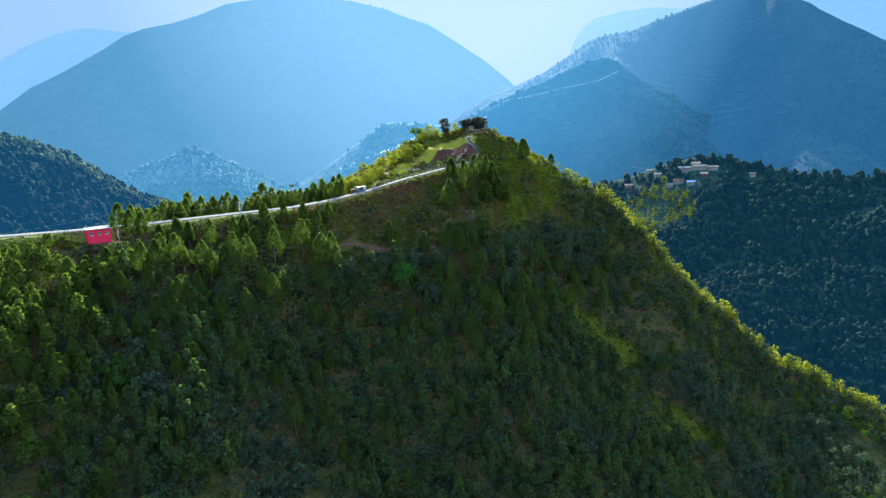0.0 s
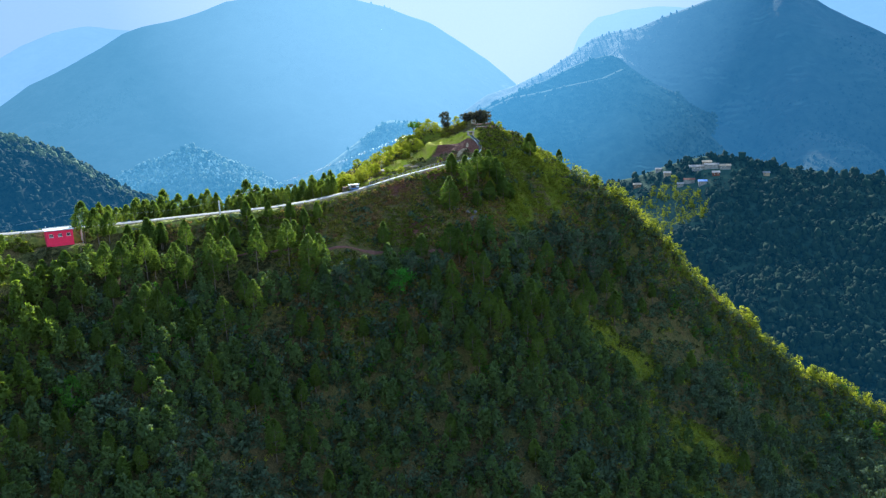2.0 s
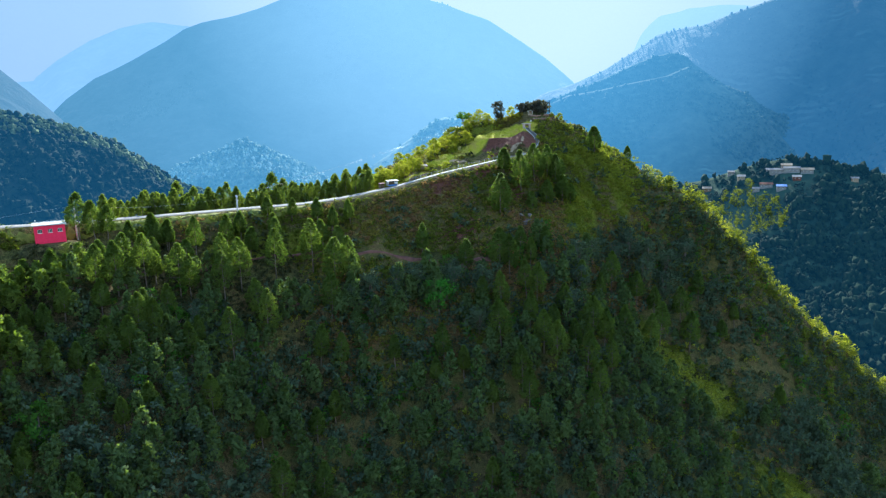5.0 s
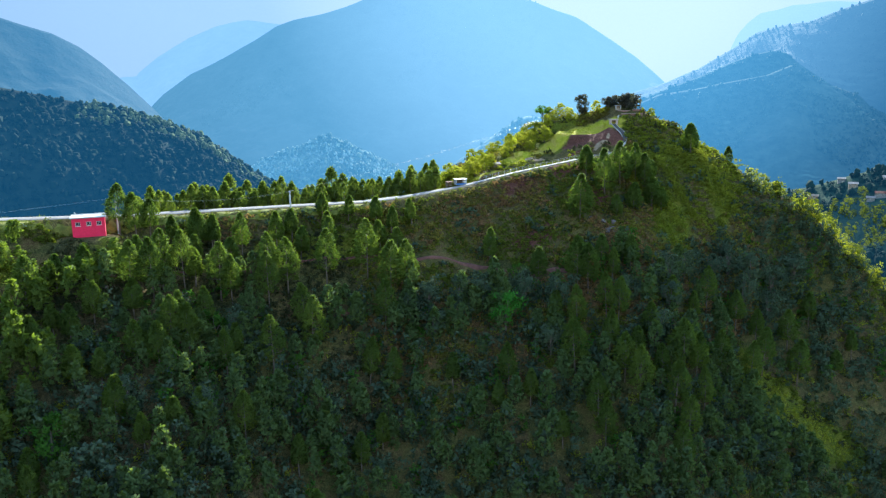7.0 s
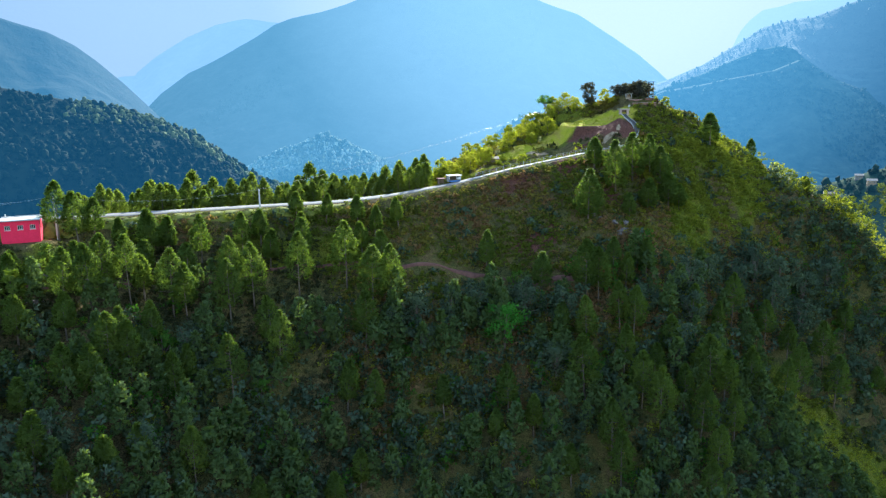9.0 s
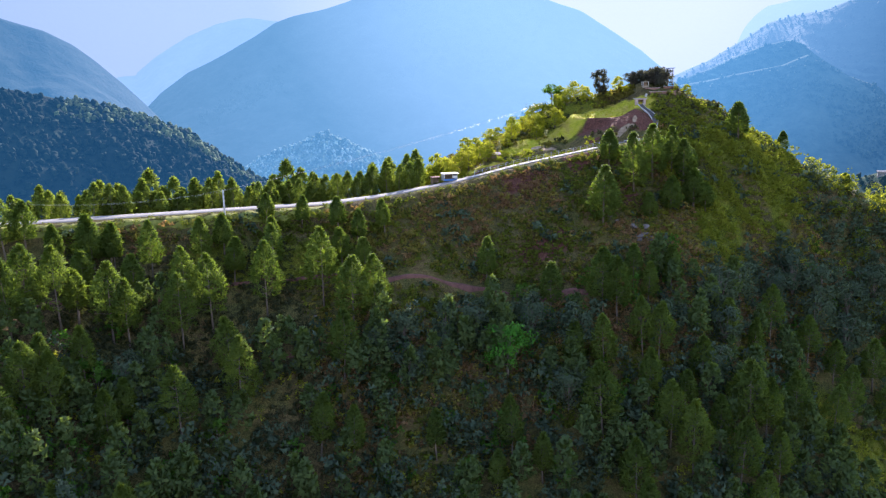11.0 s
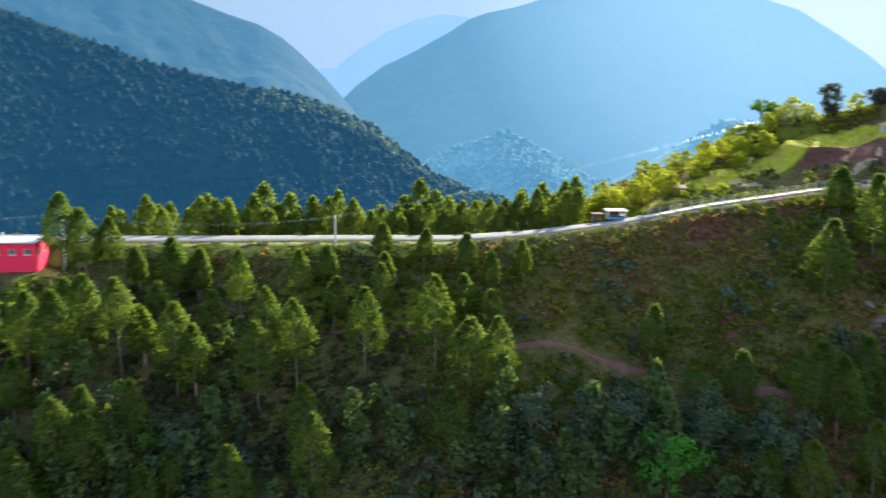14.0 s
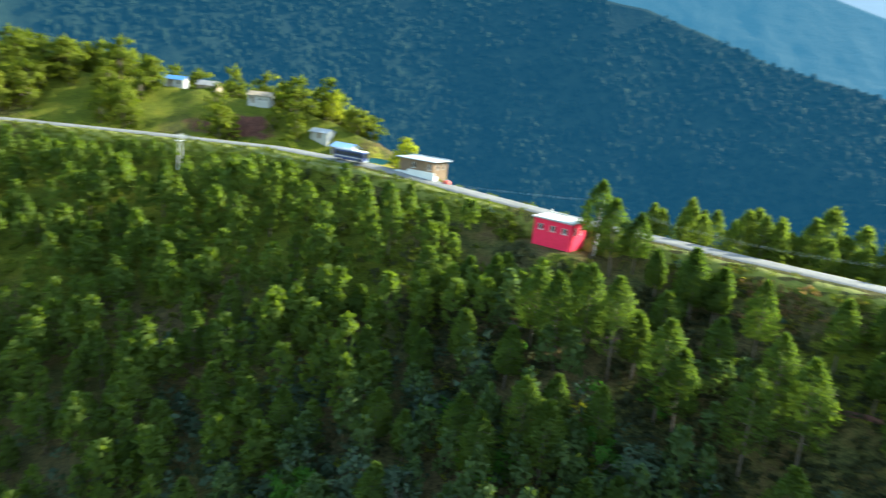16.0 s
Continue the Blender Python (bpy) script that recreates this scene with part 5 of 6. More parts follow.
for name, label, bearing, drop, lx, ly, h, wm, rm in HAMLET:
    p = on_hill(hill_right, 200, 82, bearing, START, drop - 0.3)
    HAMLET_SPOTS.append(p)
    lx = lx * 0.72
    wins = [(x, 0.8, 0.4, 0.7) for x in np.arange(-lx * 0.5 + 1.4, lx * 0.5 - 1.0, 2.4)]
    block_house(name, label, pose(p[0], p[1], p[2] + 0.3, 0, 0, -18), lx, ly * 0.85, h * 0.52, wm, rm, wins, [], "gable", 6.0, 0.5, "houses of the hamlet")

# ---- trees and scrub ----
rs = np.random.RandomState(21)


def along(x, y):
    """Ridge coordinates: along the crest, and across it (up the near slope)."""
    return x * 0.866 + y * 0.5, -x * 0.5 + y * 0.866


def scatter(n, x0, x1, y0, y1, keep, gap=4.5):
    x, y = rs.uniform(x0, x1, n), rs.uniform(y0, y1, n)
    d, _ = road_offset(x, y)
    ok = keep(x, y, d) & (d > gap) & ~((np.abs(x + 100) < 6) & (np.abs(y - 50) < 6))
    x, y = x[ok], y[ok]
    return np.stack([x, y, land(x, y)], 1)


# pines by height, each kind built once; (x, y, height)
SLOPE = ((-69, 62.9, 11.3), (-62.8, 70.1, 9.5), (-60.2, 74.2, 8), (-56.5, 70.1, 8.2), (-50.3, 74.4, 9.9), (-48.8, 66.2, 14.1), (-39.9, 72.3, 15.6), (-38.3, 81, 7.8),
         (-33.2, 69, 14.6), (-29.6, 71.8, 13.4), (-33.6, 80.2, 8.2), (-60.3, 58.5, 14.2), (-56.5, 59.7, 14.4), (-59.1, 53.9, 13.4), (-68.2, 48.2, 13.6), (-66.1, 49.4, 11.6),
         (-50, 53, 11.5), (-33.3, 61.6, 12.9), (-48.1, 85.8, 6.6), (-54.5, 82.9, 6.1), (-77.7, 59.1, 9.5), (-75.9, 62.3, 7.4), (-31.4, 90.1, 7.6), (-77.1, 54.1, 7.7),
         (-40.6, 87.2, 7.8), (-36.2, 86.1, 7.9), (-52, 79, 6.5), (-47.6, 49.6, 14.6), (-53.8, 41.3, 13.5), (-71.8, 31.6, 11.7), (-75.7, 25.2, 9.6), (-44.9, 29.3, 8.7))
MIDDLE = ((-9.7, 86.1, 10), (-8.7, 84.5, 4.1), (3.3, 83.3, 10.6), (13.3, 82.9, 14.1), (16.2, 83.1, 12.9), (20.1, 90.3, 9.8), (22.7, 88.2, 9.2), (28.1, 93.7, 9.9),
          (20.7, 78.6, 11.5), (23.6, 78.1, 12), (13.2, 73.4, 12), (31.6, 77.2, 9.5), (12.4, 64.8, 14), (24.1, 65.4, 12.2), (27.5, 62.2, 14), (38.9, 71.8, 15),
          (42.5, 73.5, 12.6), (49, 96.4, 13.2), (57.6, 98.5, 11.4), (58.3, 84.9, 14), (63.2, 91.2, 14), (73.7, 104.9, 12.4), (75, 98.9, 13.4), (82.8, 115.4, 9.8),
          (19, 53.3, 11.5), (17.5, 57.3, 13), (35.8, 63.8, 13.4), (37.8, 86.8, 8.6), (88.4, 107.8, 8), (94.8, 113.6, 8.1), (-33.9, 37.2, 8.5))
SHOULDER_PINES = ((-32.5, 122.0, 10.5), (17.1, 119.1, 7.9), (22.4, 113.9, 13.2), (27.3, 119.4, 12.4), (32, 121.6, 10.8), (34.9, 121.9, 10.6), (14.7, 102.8, 12.8), (51.5, 140.3, 8.8), (37, 125.7, 5.7), (66.2, 152, 6.0), (80, 145, 5.0), (30.5, 112.5, 8.0), (36.5, 117, 9.0), (39.5, 118.5, 6.5), (25.5, 108.5, 6.0))
HOUSE_PINES = ((-113.2, 34.5, 6.4), (-92.7, 36.1, 9.8), (-93.9, 38.2, 8.6), (-101.5, 28.7, 10.6), (-98.3, 34.1, 7.9), (-87.2, 29.6, 8.8), (-84.1, 38.3, 11.7), (-79.6, 39.8, 13.4), (-79.5, 43.7, 13.4),
               (-75.3, 45.5, 14), (-74.2, 48.4, 8.9), (-89.5, 57.5, 9.2), (-78.4, 59.9, 9.7), (-76.1, 61.8, 8.1), (-77.7, 56.6, 5.7), (-89.1, 24.3, 8.5), (-92.8, 24.6, 6.1), (-72.2, 35.9, 9.1),
               (-77.6, 30.4, 4.1), (-94.6, 53.1, 11.9), (-91.2, 54.6, 11.7), (-68.6, 33.1, 11.7), (-71.3, 25.7, 10), (-80, 19.5, 7.3), (-83.6, 16.7, 8.2), (-64.7, 17.3, 6.5), (-86.8, 47, 8))
kinds = {h: pine(100 + h, float(h)) for h in (6, 8, 10, 12, 14)}
extra = {h: pine(200 + h, float(h)) for h in (8, 10, 12)}
full = {h: pine(300 + h, float(h), 0.12) for h in (8, 12)}
used = set()


far_pines = {h: pine(400 + h, float(h), 0.2, 260, 0.18) for h in (8, 11)}


def plant(x, y, h, wide=1.0, pool=None):
    pool = pool or (extra if (int(x * 7 + y * 3) % 2 and min(extra, key=lambda q: abs(q - h)) - h < 1.5) else kinds)
    k = min(pool, key=lambda q: abs(q - h))
    s = h / k
    m = pose(x, y, float(land(x, y)[0]), rs.normal(0, 2.0), rs.normal(0, 2.0), rs.uniform(0, 360)) @ Matrix.Diagonal((s * wide * rs.uniform(0.9, 1.15), s * wide * rs.uniform(0.9, 1.15), s, 1))
    key = (id(pool), k)
    ob = pool[k] if key not in used else copy_thing(pool[k], m)
    used.add(key)
    ob.matrix_basis = m
    return ob


placed = [*SLOPE, *MIDDLE, *SHOULDER_PINES, *HOUSE_PINES]
for x, y, h in placed:
    if (x, y, h) in SHOULDER_PINES:
        plant(x, y, h, 1.3, full)
    else:
        plant(x, y, h, 1.08)
taken = np.array([(x, y) for x, y, h in placed])


def clear_of(p, taken, gap):
    return np.min(np.hypot(p[0] - taken[:, 0], p[1] - taken[:, 1])) > gap


# the row of pines behind the road, on the far slope
back = []
for a in line(ROAD, 0.9):
    if -96 < a[0] < -22:
        off = rs.uniform(6, 19)
        x, y = a[0] - 0.5 * off, a[1] + 0.866 * off
        if rs.rand() < 0.86 + 0.3 * math.sin(a[0] * 0.23):
            z = float(land(x, y)[0])
            back.append((x, y, np.clip(a[2] + rs.uniform(1.8, 5.2) + 0.02 * (a[0] + 60) - z, 4, 16)))
thin = {h: pine(500 + h, float(h), 0.36, 300, 0.11, M_BACKLIT_PINE) for h in (7, 10)}
for x, y, h in back:
    plant(x, y, h * rs.uniform(0.95, 1.2), 0.95, thin)
# more pines, thick to the west
left = scatter(2200, -215, -60, -60, 60, lambda x, y, d: (side(x, y) < 0) & (d < 80) & (d > 8))
n = 0
for p in left:
    if n < 95 and not (-113 < p[0] < -84 and 24 < p[1] < 56) and clear_of(p, taken, 3.1 if p[0] < -105 else 3.6):
        gap = float(road_offset(np.array([p[0]]), np.array([p[1]]))[0][0])
        plant(p[0], p[1], min(rs.uniform(6.5, 10.5), 0.55 * gap + 1.5), 1.0, far_pines if p[0] < -105 else None)
        taken = np.vstack([taken, p[:2]])
        n += 1

# broad-leaved trees with names of their own
bt = broad_tree(301, 10.5, 9.5, M_BRIGHT, "vivid green broad-leaved tree standing out of the dark slope", 40, 46, 0.42, 0.22)
bt.matrix_basis = on_land(-4.6, 71.3, 30)
DARK_TREES = ((-11, 75.8, 8.5), (-0.6, 77.2, 9.5), (7.5, 75.4, 9), (37.7, 92.7, 9), (-16.4, 73.3, 8.5), (25.9, 83, 8), (37.6, 85.8, 8.5), (-27.9, 66.4, 8), (-23.9, 69.8, 7), (-62.9, 42.5, 7.5), (-22.2, 65.2, 8), (33.2, 77.3, 8.5),
              (58.4, 112.8, 10), (65.1, 114.3, 11), (72.4, 117.4, 10), (80.1, 123.3, 9), (52, 108, 9), (61, 106, 10), (69, 109, 9), (44, 102, 8), (56, 67, 8), (-73.2, 17, 8), (-61.1, 23.1, 8), (6.5, 68, 8))
dark = broad_tree(310, 8.0, 7.0, M_DARK, "dark grey-green broad-leaved tree on the shaded slope", 46, 54, 0.30, 0.15)
for k, (x, y, h) in enumerate(DARK_TREES):
    m = on_land(x, y, 47 * k) @ Matrix.Diagonal((h / 8 * rs.uniform(0.9, 1.3), h / 8 * rs.uniform(0.9, 1.3), h / 8, 1))
    o = dark if k == 0 else copy_thing(dark, m)
    o.matrix_basis = m
BRIGHT_TREES = ((-66.4, 39.9, 6.5), (-49.8, 44.8, 5.5), (-42.2, 36.6, 5), (-81.2, 5.7, 9), (-25, 64.3, 3), (85.6, 106.3, 5), (-2.8, 84.8, 4.5), (66.3, 100.2, 4.5))
fresh = broad_tree(312, 6.0, 5.4, M_BROAD, "fresh green broad-leaved tree between the pines", 30, 50, 0.28, 0.12)
for k, (x, y, h) in enumerate(BRIGHT_TREES):
    m = on_land(x, y, 83 * k) @ Matrix.Scale(h / 6, 4)
    o = fresh if k == 0 else copy_thing(fresh, m)
    o.matrix_basis = m
umbrella = broad_tree(320, 6.4, 5.4, M_BROAD, "round-headed tree with a bare trunk on the hilltop ridge", 34, 44, 0.30, 0.60)
umbrella.matrix_basis = on_land(3.9, 165, 0)
flat_top = broad_tree(319, 5.2, 7.2, M_OLIVE, "flat-topped tree with bare limbs on the hill's flank", 40, 40, 0.26, 0.72)
for k, (x, y, s) in enumerate(((0.2, 157.0, 1.0), (-12.0, 143.5, 0.62))):
    m = on_land(x, y, 40 * k) @ Matrix.Scale(s, 4)
    o = flat_top if k == 0 else copy_thing(flat_top, m)
    o.matrix_basis = m
o = broad_tree(321, 8.5, 6.0, M_DARKEST, "dense dark tree beside the hilltop grass", 60, 60, 0.36, 0.12)
o.matrix_basis = on_land(17.6, 161.0, 0) @ Matrix.Diagonal((0.85, 0.85, 0.84, 1))
top_dark = broad_tree(322, 6.3, 7.0, M_DARKEST, "dark tree crowding the hilltop", 60, 60, 0.36, 0.12)
for k, (x, y, s) in enumerate(((26.4, 159.5, 0.66), (32.4, 157.6, 0.92), (34.4, 158.6, 1.14), (29.4, 160.5, 0.76), (37.6, 160, 0.72), (33.2, 161, 1.0))):
    m = on_land(x, y, 61 * k) @ Matrix.Diagonal((s, s, s, 1))
    q = top_dark if k == 0 else copy_thing(top_dark, m)
    q.matrix_basis = m
lime = broad_tree(330, 5.5, 4.8, M_LIME, "sunlit yellow-green tree on the hill's flank", 44, 52, 0.25, 0.2)
SHOULDER_LIME = tuple((-188 + rs.uniform(-45, 22), 14 + rs.uniform(-62, 24), rs.uniform(0.9, 1.8)) for _ in range(300))
SHOULDER_LIME = tuple(p for p in SHOULDER_LIME if side(p[0], p[1]) > 9 and all(not (-4 < (p[0] - a) * 0.97 + (p[1] - b) * -0.22 < 26 and abs((p[0] - a) * 0.22 + (p[1] - b) * 0.97) < 5) for a, b in HOUSES))
FLANK_LIME = tuple((a + rs.uniform(-4, 4), b + rs.uniform(-4, 4), rs.uniform(0.5, 1.0)) for a, b in ((-6, 150), (-2, 157), (4, 165), (-10, 146), (0, 162), (8, 168), (-14, 140), (-16, 133), (-4, 168), (10, 172), (-20, 127), (-23, 121), (-3, 151), (-7, 144), (3, 154), (7, 159), (-9, 139), (10, 163), (-12, 134), (1, 148), (6, 151), (-15, 129), (-4, 139)))
LIME = ((22.6, 158.6, 0.74), (-143.5, 37.5, 1.75), (-141.5, 40.5, 1.6), (-26, 127, 1.35), (-23.5, 124, 1.2), (-19, 124.5, 1.15), (-14, 122.5, 1.0), (-29.5, 128, 1.0), (-33, 125, 0.8), (25.3, 156.8, 0.42), (40.6, 153, 0.62), (37.6, 153.4, 0.36), (24.0, 157.4, 0.36), (13.8, 159.6, 0.62), (20.0, 158.2, 0.36), (10.5, 168, 1.1), (13, 163, 0.9), (6, 172, 1.1), (1, 178, 1.2), (-4, 186, 1.2), (2, 192, 1.1), (-9, 176, 1.0))
LOW_LIME = ((-22, 119.5, 1.1), (-17, 123, 1.0), (-25, 124, 1.1), (-12, 126, 0.9), (-18, 129, 1.0), (-29, 121, 1.1), (-34, 117, 1.0), (-30, 130, 1.0), (-12, 158, 0.8), (-3, 163, 0.7), (5, 160, 0.6),
        (-22, 160, 0.9), (3, 184, 1.0), (10, 186, 1.0), (14, 176, 0.9), (-10, 192, 1.1))
WEST_LIME = ((-145, 41, 1.3), (-150, 43, 1.2), (-175, 28, 1.3), (-190, 22, 1.2), (-176, 14, 0.9), (-210, 2, 1.4), (-214, -14, 1.4),
        (-196, 8, 1.2), (-199, -24, 1.2), (-222, -30, 1.4), (-230, -48, 1.4), (-205, -40, 1.3), (-216, -4, 1.4), (-188, 2, 1.0))
lime_far = broad_tree(331, 5.5, 4.8, M_OLIVE, "yellow-green broad-leaved tree on the shoulder above the road", 24, 18, 0.50, 0.15)
first_far = True
for k, (x, y, s) in enumerate((*LIME, *LOW_LIME, *WEST_LIME, *SHOULDER_LIME, *FLANK_LIME)):
    s = s * (1.12 if -40 < x < 5 and y > 130 else 1.0)
    m = on_land(x, y, 71 * k) @ Matrix.Diagonal((s * rs.uniform(0.85, 1.2), s * rs.uniform(0.85, 1.2), s * rs.uniform(0.85, 1.15), 1))
    if x < -120 and k > 40:
        q, first_far = (lime_far if first_far else copy_thing(lime_far, m)), False
    else:
        q = lime if k == 0 else copy_thing(lime, m)
    q.matrix_basis = m


def banana(x, y, s):
    """A clump of broad drooping leaves on soft stems."""
    ob = thing("banana_plant", "banana plant with broad pale leaves on the sunny flank", "plant", on_land(x, y), group="banana plants")
    bm = bmesh.new()
    r = np.random.RandomState(int(abs(x * 13 + y)))
    for k in range(11):
        a, ln = r.uniform(0, 6.28), s * r.uniform(1.6, 2.4)
        prev = None
        for t in (0.0, 0.35, 0.7, 1.0):
            rad, z = ln * t * 0.75, s * 1.3 + ln * (t * 0.9 - t * t * 0.75)
            w = 0.34 * s * math.sin(math.pi * (0.12 + 0.82 * t))
            c = Vector((rad * math.cos(a), rad * math.sin(a), z))
            n_ = Vector((-math.sin(a), math.cos(a), 0)) * w
            cur = (bm.verts.new(c - n_), bm.verts.new(c + n_ + Vector((0, 0, 0.06))))
            if prev:
                bm.faces.new((prev[0], prev[1], cur[1], cur[0]))
            prev = cur
    part("leaf_crown", bm, M_LIME, ob)
    part("stem", tube([(0, 0, -0.3), (0.05, 0, s * 1.5)], [0.16 * s, 0.09 * s], 7), M_BROAD, ob)


for x, y, s in ((1, 165, 1.3), (-1, 168, 1.2), (3.5, 170, 1.3), (-7, 160, 1.2), (-5, 172, 1.3), (5, 176, 1.2), (-11, 163, 1.1)):
    banana(x, y, s)

PATH_SPOTS = [(a[0], a[1]) for a in line([(x, y, 0) for x, y in FOOTPATH], 1.5)]
# woods and scrub beyond counting
tp = [pine_crown(np.random.RandomState(50 + k), 9.0, 64, 5, 0.95, 0.32)[0] for k in range(5)]
tb = [broad_crown(np.random.RandomState(60 + k), 6.0, 5.6, 16, 11, 0.54, 0.05)[0] for k in range(5)]
ts = [leaves(np.random.RandomState(70 + k), np.random.RandomState(80 + k).normal(0, 0.55, (5, 3)) * np.array([1, 1, 0.5]) + np.array([0, 0, 0.4]), 6, 0.65, 0.6) for k in range(5)]
tc = [leaves(np.random.RandomState(90 + k), np.random.RandomState(95 + k).normal(0, 0.45, (6, 3)) * np.array([1, 1, 0.5]) + np.array([0, 0, 0.4]), 6, 0.5, 0.42) for k in range(5)]
tu = [leaves(np.random.RandomState(190 + k), np.random.RandomState(195 + k).normal(0, 0.5, (8, 3)) * np.array([1, 1, 0.55]) + np.array([0, 0, 0.4]), 10, 0.45, 0.28) for k in range(6)]


def lower_wood(n, x0, x1, y0, y1, density, seed):
    """Places on the near slope where trees stand: thick in groves, thin towards the grassy openings."""
    p = scatter(n, x0, x1, y0, y1, lambda x, y, d: (side(x, y) < -24) & (d > 30) & (cover(x, y, MEADOW[5:11]) < 0.55) & (fractal(x + seed * 13, y, 26, 3) > density))
    p = p[(p[:, 1] < np.interp(p[:, 0], [a[0] for a in SPUR], [a[1] for a in SPUR]) - 4) | (p[:, 0] < 30)]
    return p[[clear_of(q, taken, 2.4) and min(math.hypot(q[0] - a, q[1] - b) for a, b in PATH_SPOTS) > 3 for q in p]]


# pines that can still be told apart, further down
n = 0
for q in lower_wood(1500, -62, 118, 18, 100, -0.1, 3):
    if n < 32 and clear_of(q, taken, 5.0) and (side(q[0], q[1]) < -40):
        plant(q[0], q[1], rs.uniform(7.5, 12.5), 1.0)
        taken = np.vstack([taken, q[:2]])
        n += 1
low = scatter(2100, -250, -58, -90, 60, lambda x, y, d: (side(x, y) < 0) & (d > 8) & ((x < -106) | (d > 20)))
low = low[[clear_of(p, taken, 2.2) for p in low]]
sel = low[:, 0] < -88
room = road_offset(low[:, 0], low[:, 1])[0] * 0.055 + 0.15
strewn("pine_wood", tp, low[sel], np.minimum(rs.uniform(0.7, 1.2, sel.sum()), room[sel]), rs, M_PINE, "pine wood on the western hillside", "woodland")
# Shade on these pines is put into the needle colour.
strewn("shaded_pine_wood", tp, low[~sel], rs.uniform(0.6, 1.0, (~sel).sum()), rs, M_SHADE_PINE, "pine wood below the pink house, needles darkened to stand in for shade", "woodland")
low = lower_wood(1700, -66, 150, -30, 96, -0.1, 1)
strewn("old_pine_wood", tp, low, rs.uniform(0.65, 1.15, len(low)), rs, M_SHADE_PINE, "pines on the lower hillside, needles darkened to stand in for shade", "woodland")
low = lower_wood(2700, -90, 190, -40, 138, -0.42, 2)
low = np.concatenate([low] + [scatter(110, a - r, a + r, b - r, b + r, lambda x, y, d: np.hypot(x - a, y - b) < r) for a, b, r in ((-51, 4, 15), (114, 88, 14), (180, 92, 20), (128, 60, 15))])
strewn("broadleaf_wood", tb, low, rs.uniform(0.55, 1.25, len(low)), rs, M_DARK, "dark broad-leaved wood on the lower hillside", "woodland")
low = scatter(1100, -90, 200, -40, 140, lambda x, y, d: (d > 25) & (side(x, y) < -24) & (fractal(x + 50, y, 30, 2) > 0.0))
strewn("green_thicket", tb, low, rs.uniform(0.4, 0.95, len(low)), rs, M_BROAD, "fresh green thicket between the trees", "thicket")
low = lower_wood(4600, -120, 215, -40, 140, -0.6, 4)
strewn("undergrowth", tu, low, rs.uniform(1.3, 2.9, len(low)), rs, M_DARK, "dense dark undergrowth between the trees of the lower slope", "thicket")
low = scatter(2900, -90, 200, -30, 142, lambda x, y, d: (side(x, y) < -26) & (d > 28))
strewn("slope_weeds", tu, low, rs.uniform(0.5, 1.5, len(low)), rs, M_SLOPE_GRASS, "yellow-green weeds and grass clumps between the trees", "grass")
# Brighter grass colour on this strip stands in for sun falling on it.
low = scatter(2000, 48, 112, 62, 104, lambda x, y, d: cover(x, y, MEADOW[5:8]) > 0.3)
sel = cover(low[:, 0], low[:, 1], MEADOW[5:8]) < 0.8
strewn("meadow_edge", tu, low[sel], rs.uniform(0.5, 1.3, sel.sum()), rs, M_OLIVE, "green weeds round a grassy opening of the wood", "grass")
low = low[~sel]
strewn("meadow_weeds", tu, low, rs.uniform(0.4, 1.0, len(low)), rs, M_SLOPE_GRASS, "yellow-green grass in an opening of the wood", "grass")
low = scatter(2500, -200, -95, -60, 40, lambda x, y, d: (side(x, y) < 0) & (d > 4) & (d < 45))
strewn("weeds", ts, low, rs.uniform(0.4, 1.0, len(low)), rs, M_OLIVE, "rough grass and weeds below the road", "grass")
sp = line(SPUR, 2.0)
sp = sp[sp[:, 0] > 70]
q = np.concatenate([np.stack([sp[:, 0] + rs.uniform(-4, 9, len(sp)), sp[:, 1] + rs.uniform(-6, 8, len(sp))], 1) for _ in range(4)])
q = np.concatenate([q, land(q[:, 0], q[:, 1])[:, None]], 1)
half = rs.rand(len(q)) < 0.45
# Lime leaves on the rim stand in for sun, dark ones below for shade.
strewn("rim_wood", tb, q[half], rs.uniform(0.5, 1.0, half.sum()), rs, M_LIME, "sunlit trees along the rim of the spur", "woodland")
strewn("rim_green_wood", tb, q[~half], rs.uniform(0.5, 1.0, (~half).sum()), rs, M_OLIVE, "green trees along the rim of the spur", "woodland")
q = np.concatenate([np.stack([sp[:, 0] + rs.uniform(-4, 4, len(sp)), sp[:, 1] - rs.uniform(3, 26, len(sp))], 1) for _ in range(9)])
q = np.concatenate([q, land(q[:, 0], q[:, 1])[:, None]], 1)
half = rs.rand(len(q)) < 0.55
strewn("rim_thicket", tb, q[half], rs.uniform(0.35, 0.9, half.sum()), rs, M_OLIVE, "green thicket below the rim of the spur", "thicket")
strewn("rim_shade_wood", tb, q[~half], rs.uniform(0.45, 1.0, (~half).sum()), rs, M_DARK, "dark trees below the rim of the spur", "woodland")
low = scatter(4200, -150, 130, 10, 175, lambda x, y, d: (d > 4) & (cover(x, y, LAWN + EARTH + SAND) < 0.5) & ((along(x, y)[0] < -14) | (d > 48) | (side(x, y) > 0)) & (fractal(x, y, 18, 2) > -0.28))
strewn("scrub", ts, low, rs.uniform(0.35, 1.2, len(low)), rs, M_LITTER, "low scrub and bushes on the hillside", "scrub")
low = scatter(42000, -125, 85, 25, 160, lambda x, y, d: ((along(x, y)[0] > -14) | ((d < 34) & (fractal(x, y, 16, 2) > -0.15))) & ((side(x, y) < 0) | ((x > 31) & (y < 152))) & (d < 50) & (d > 3) & (fractal(x, y, 9, 2) + rs.normal(0, 0.12, len(x)) > -0.52))
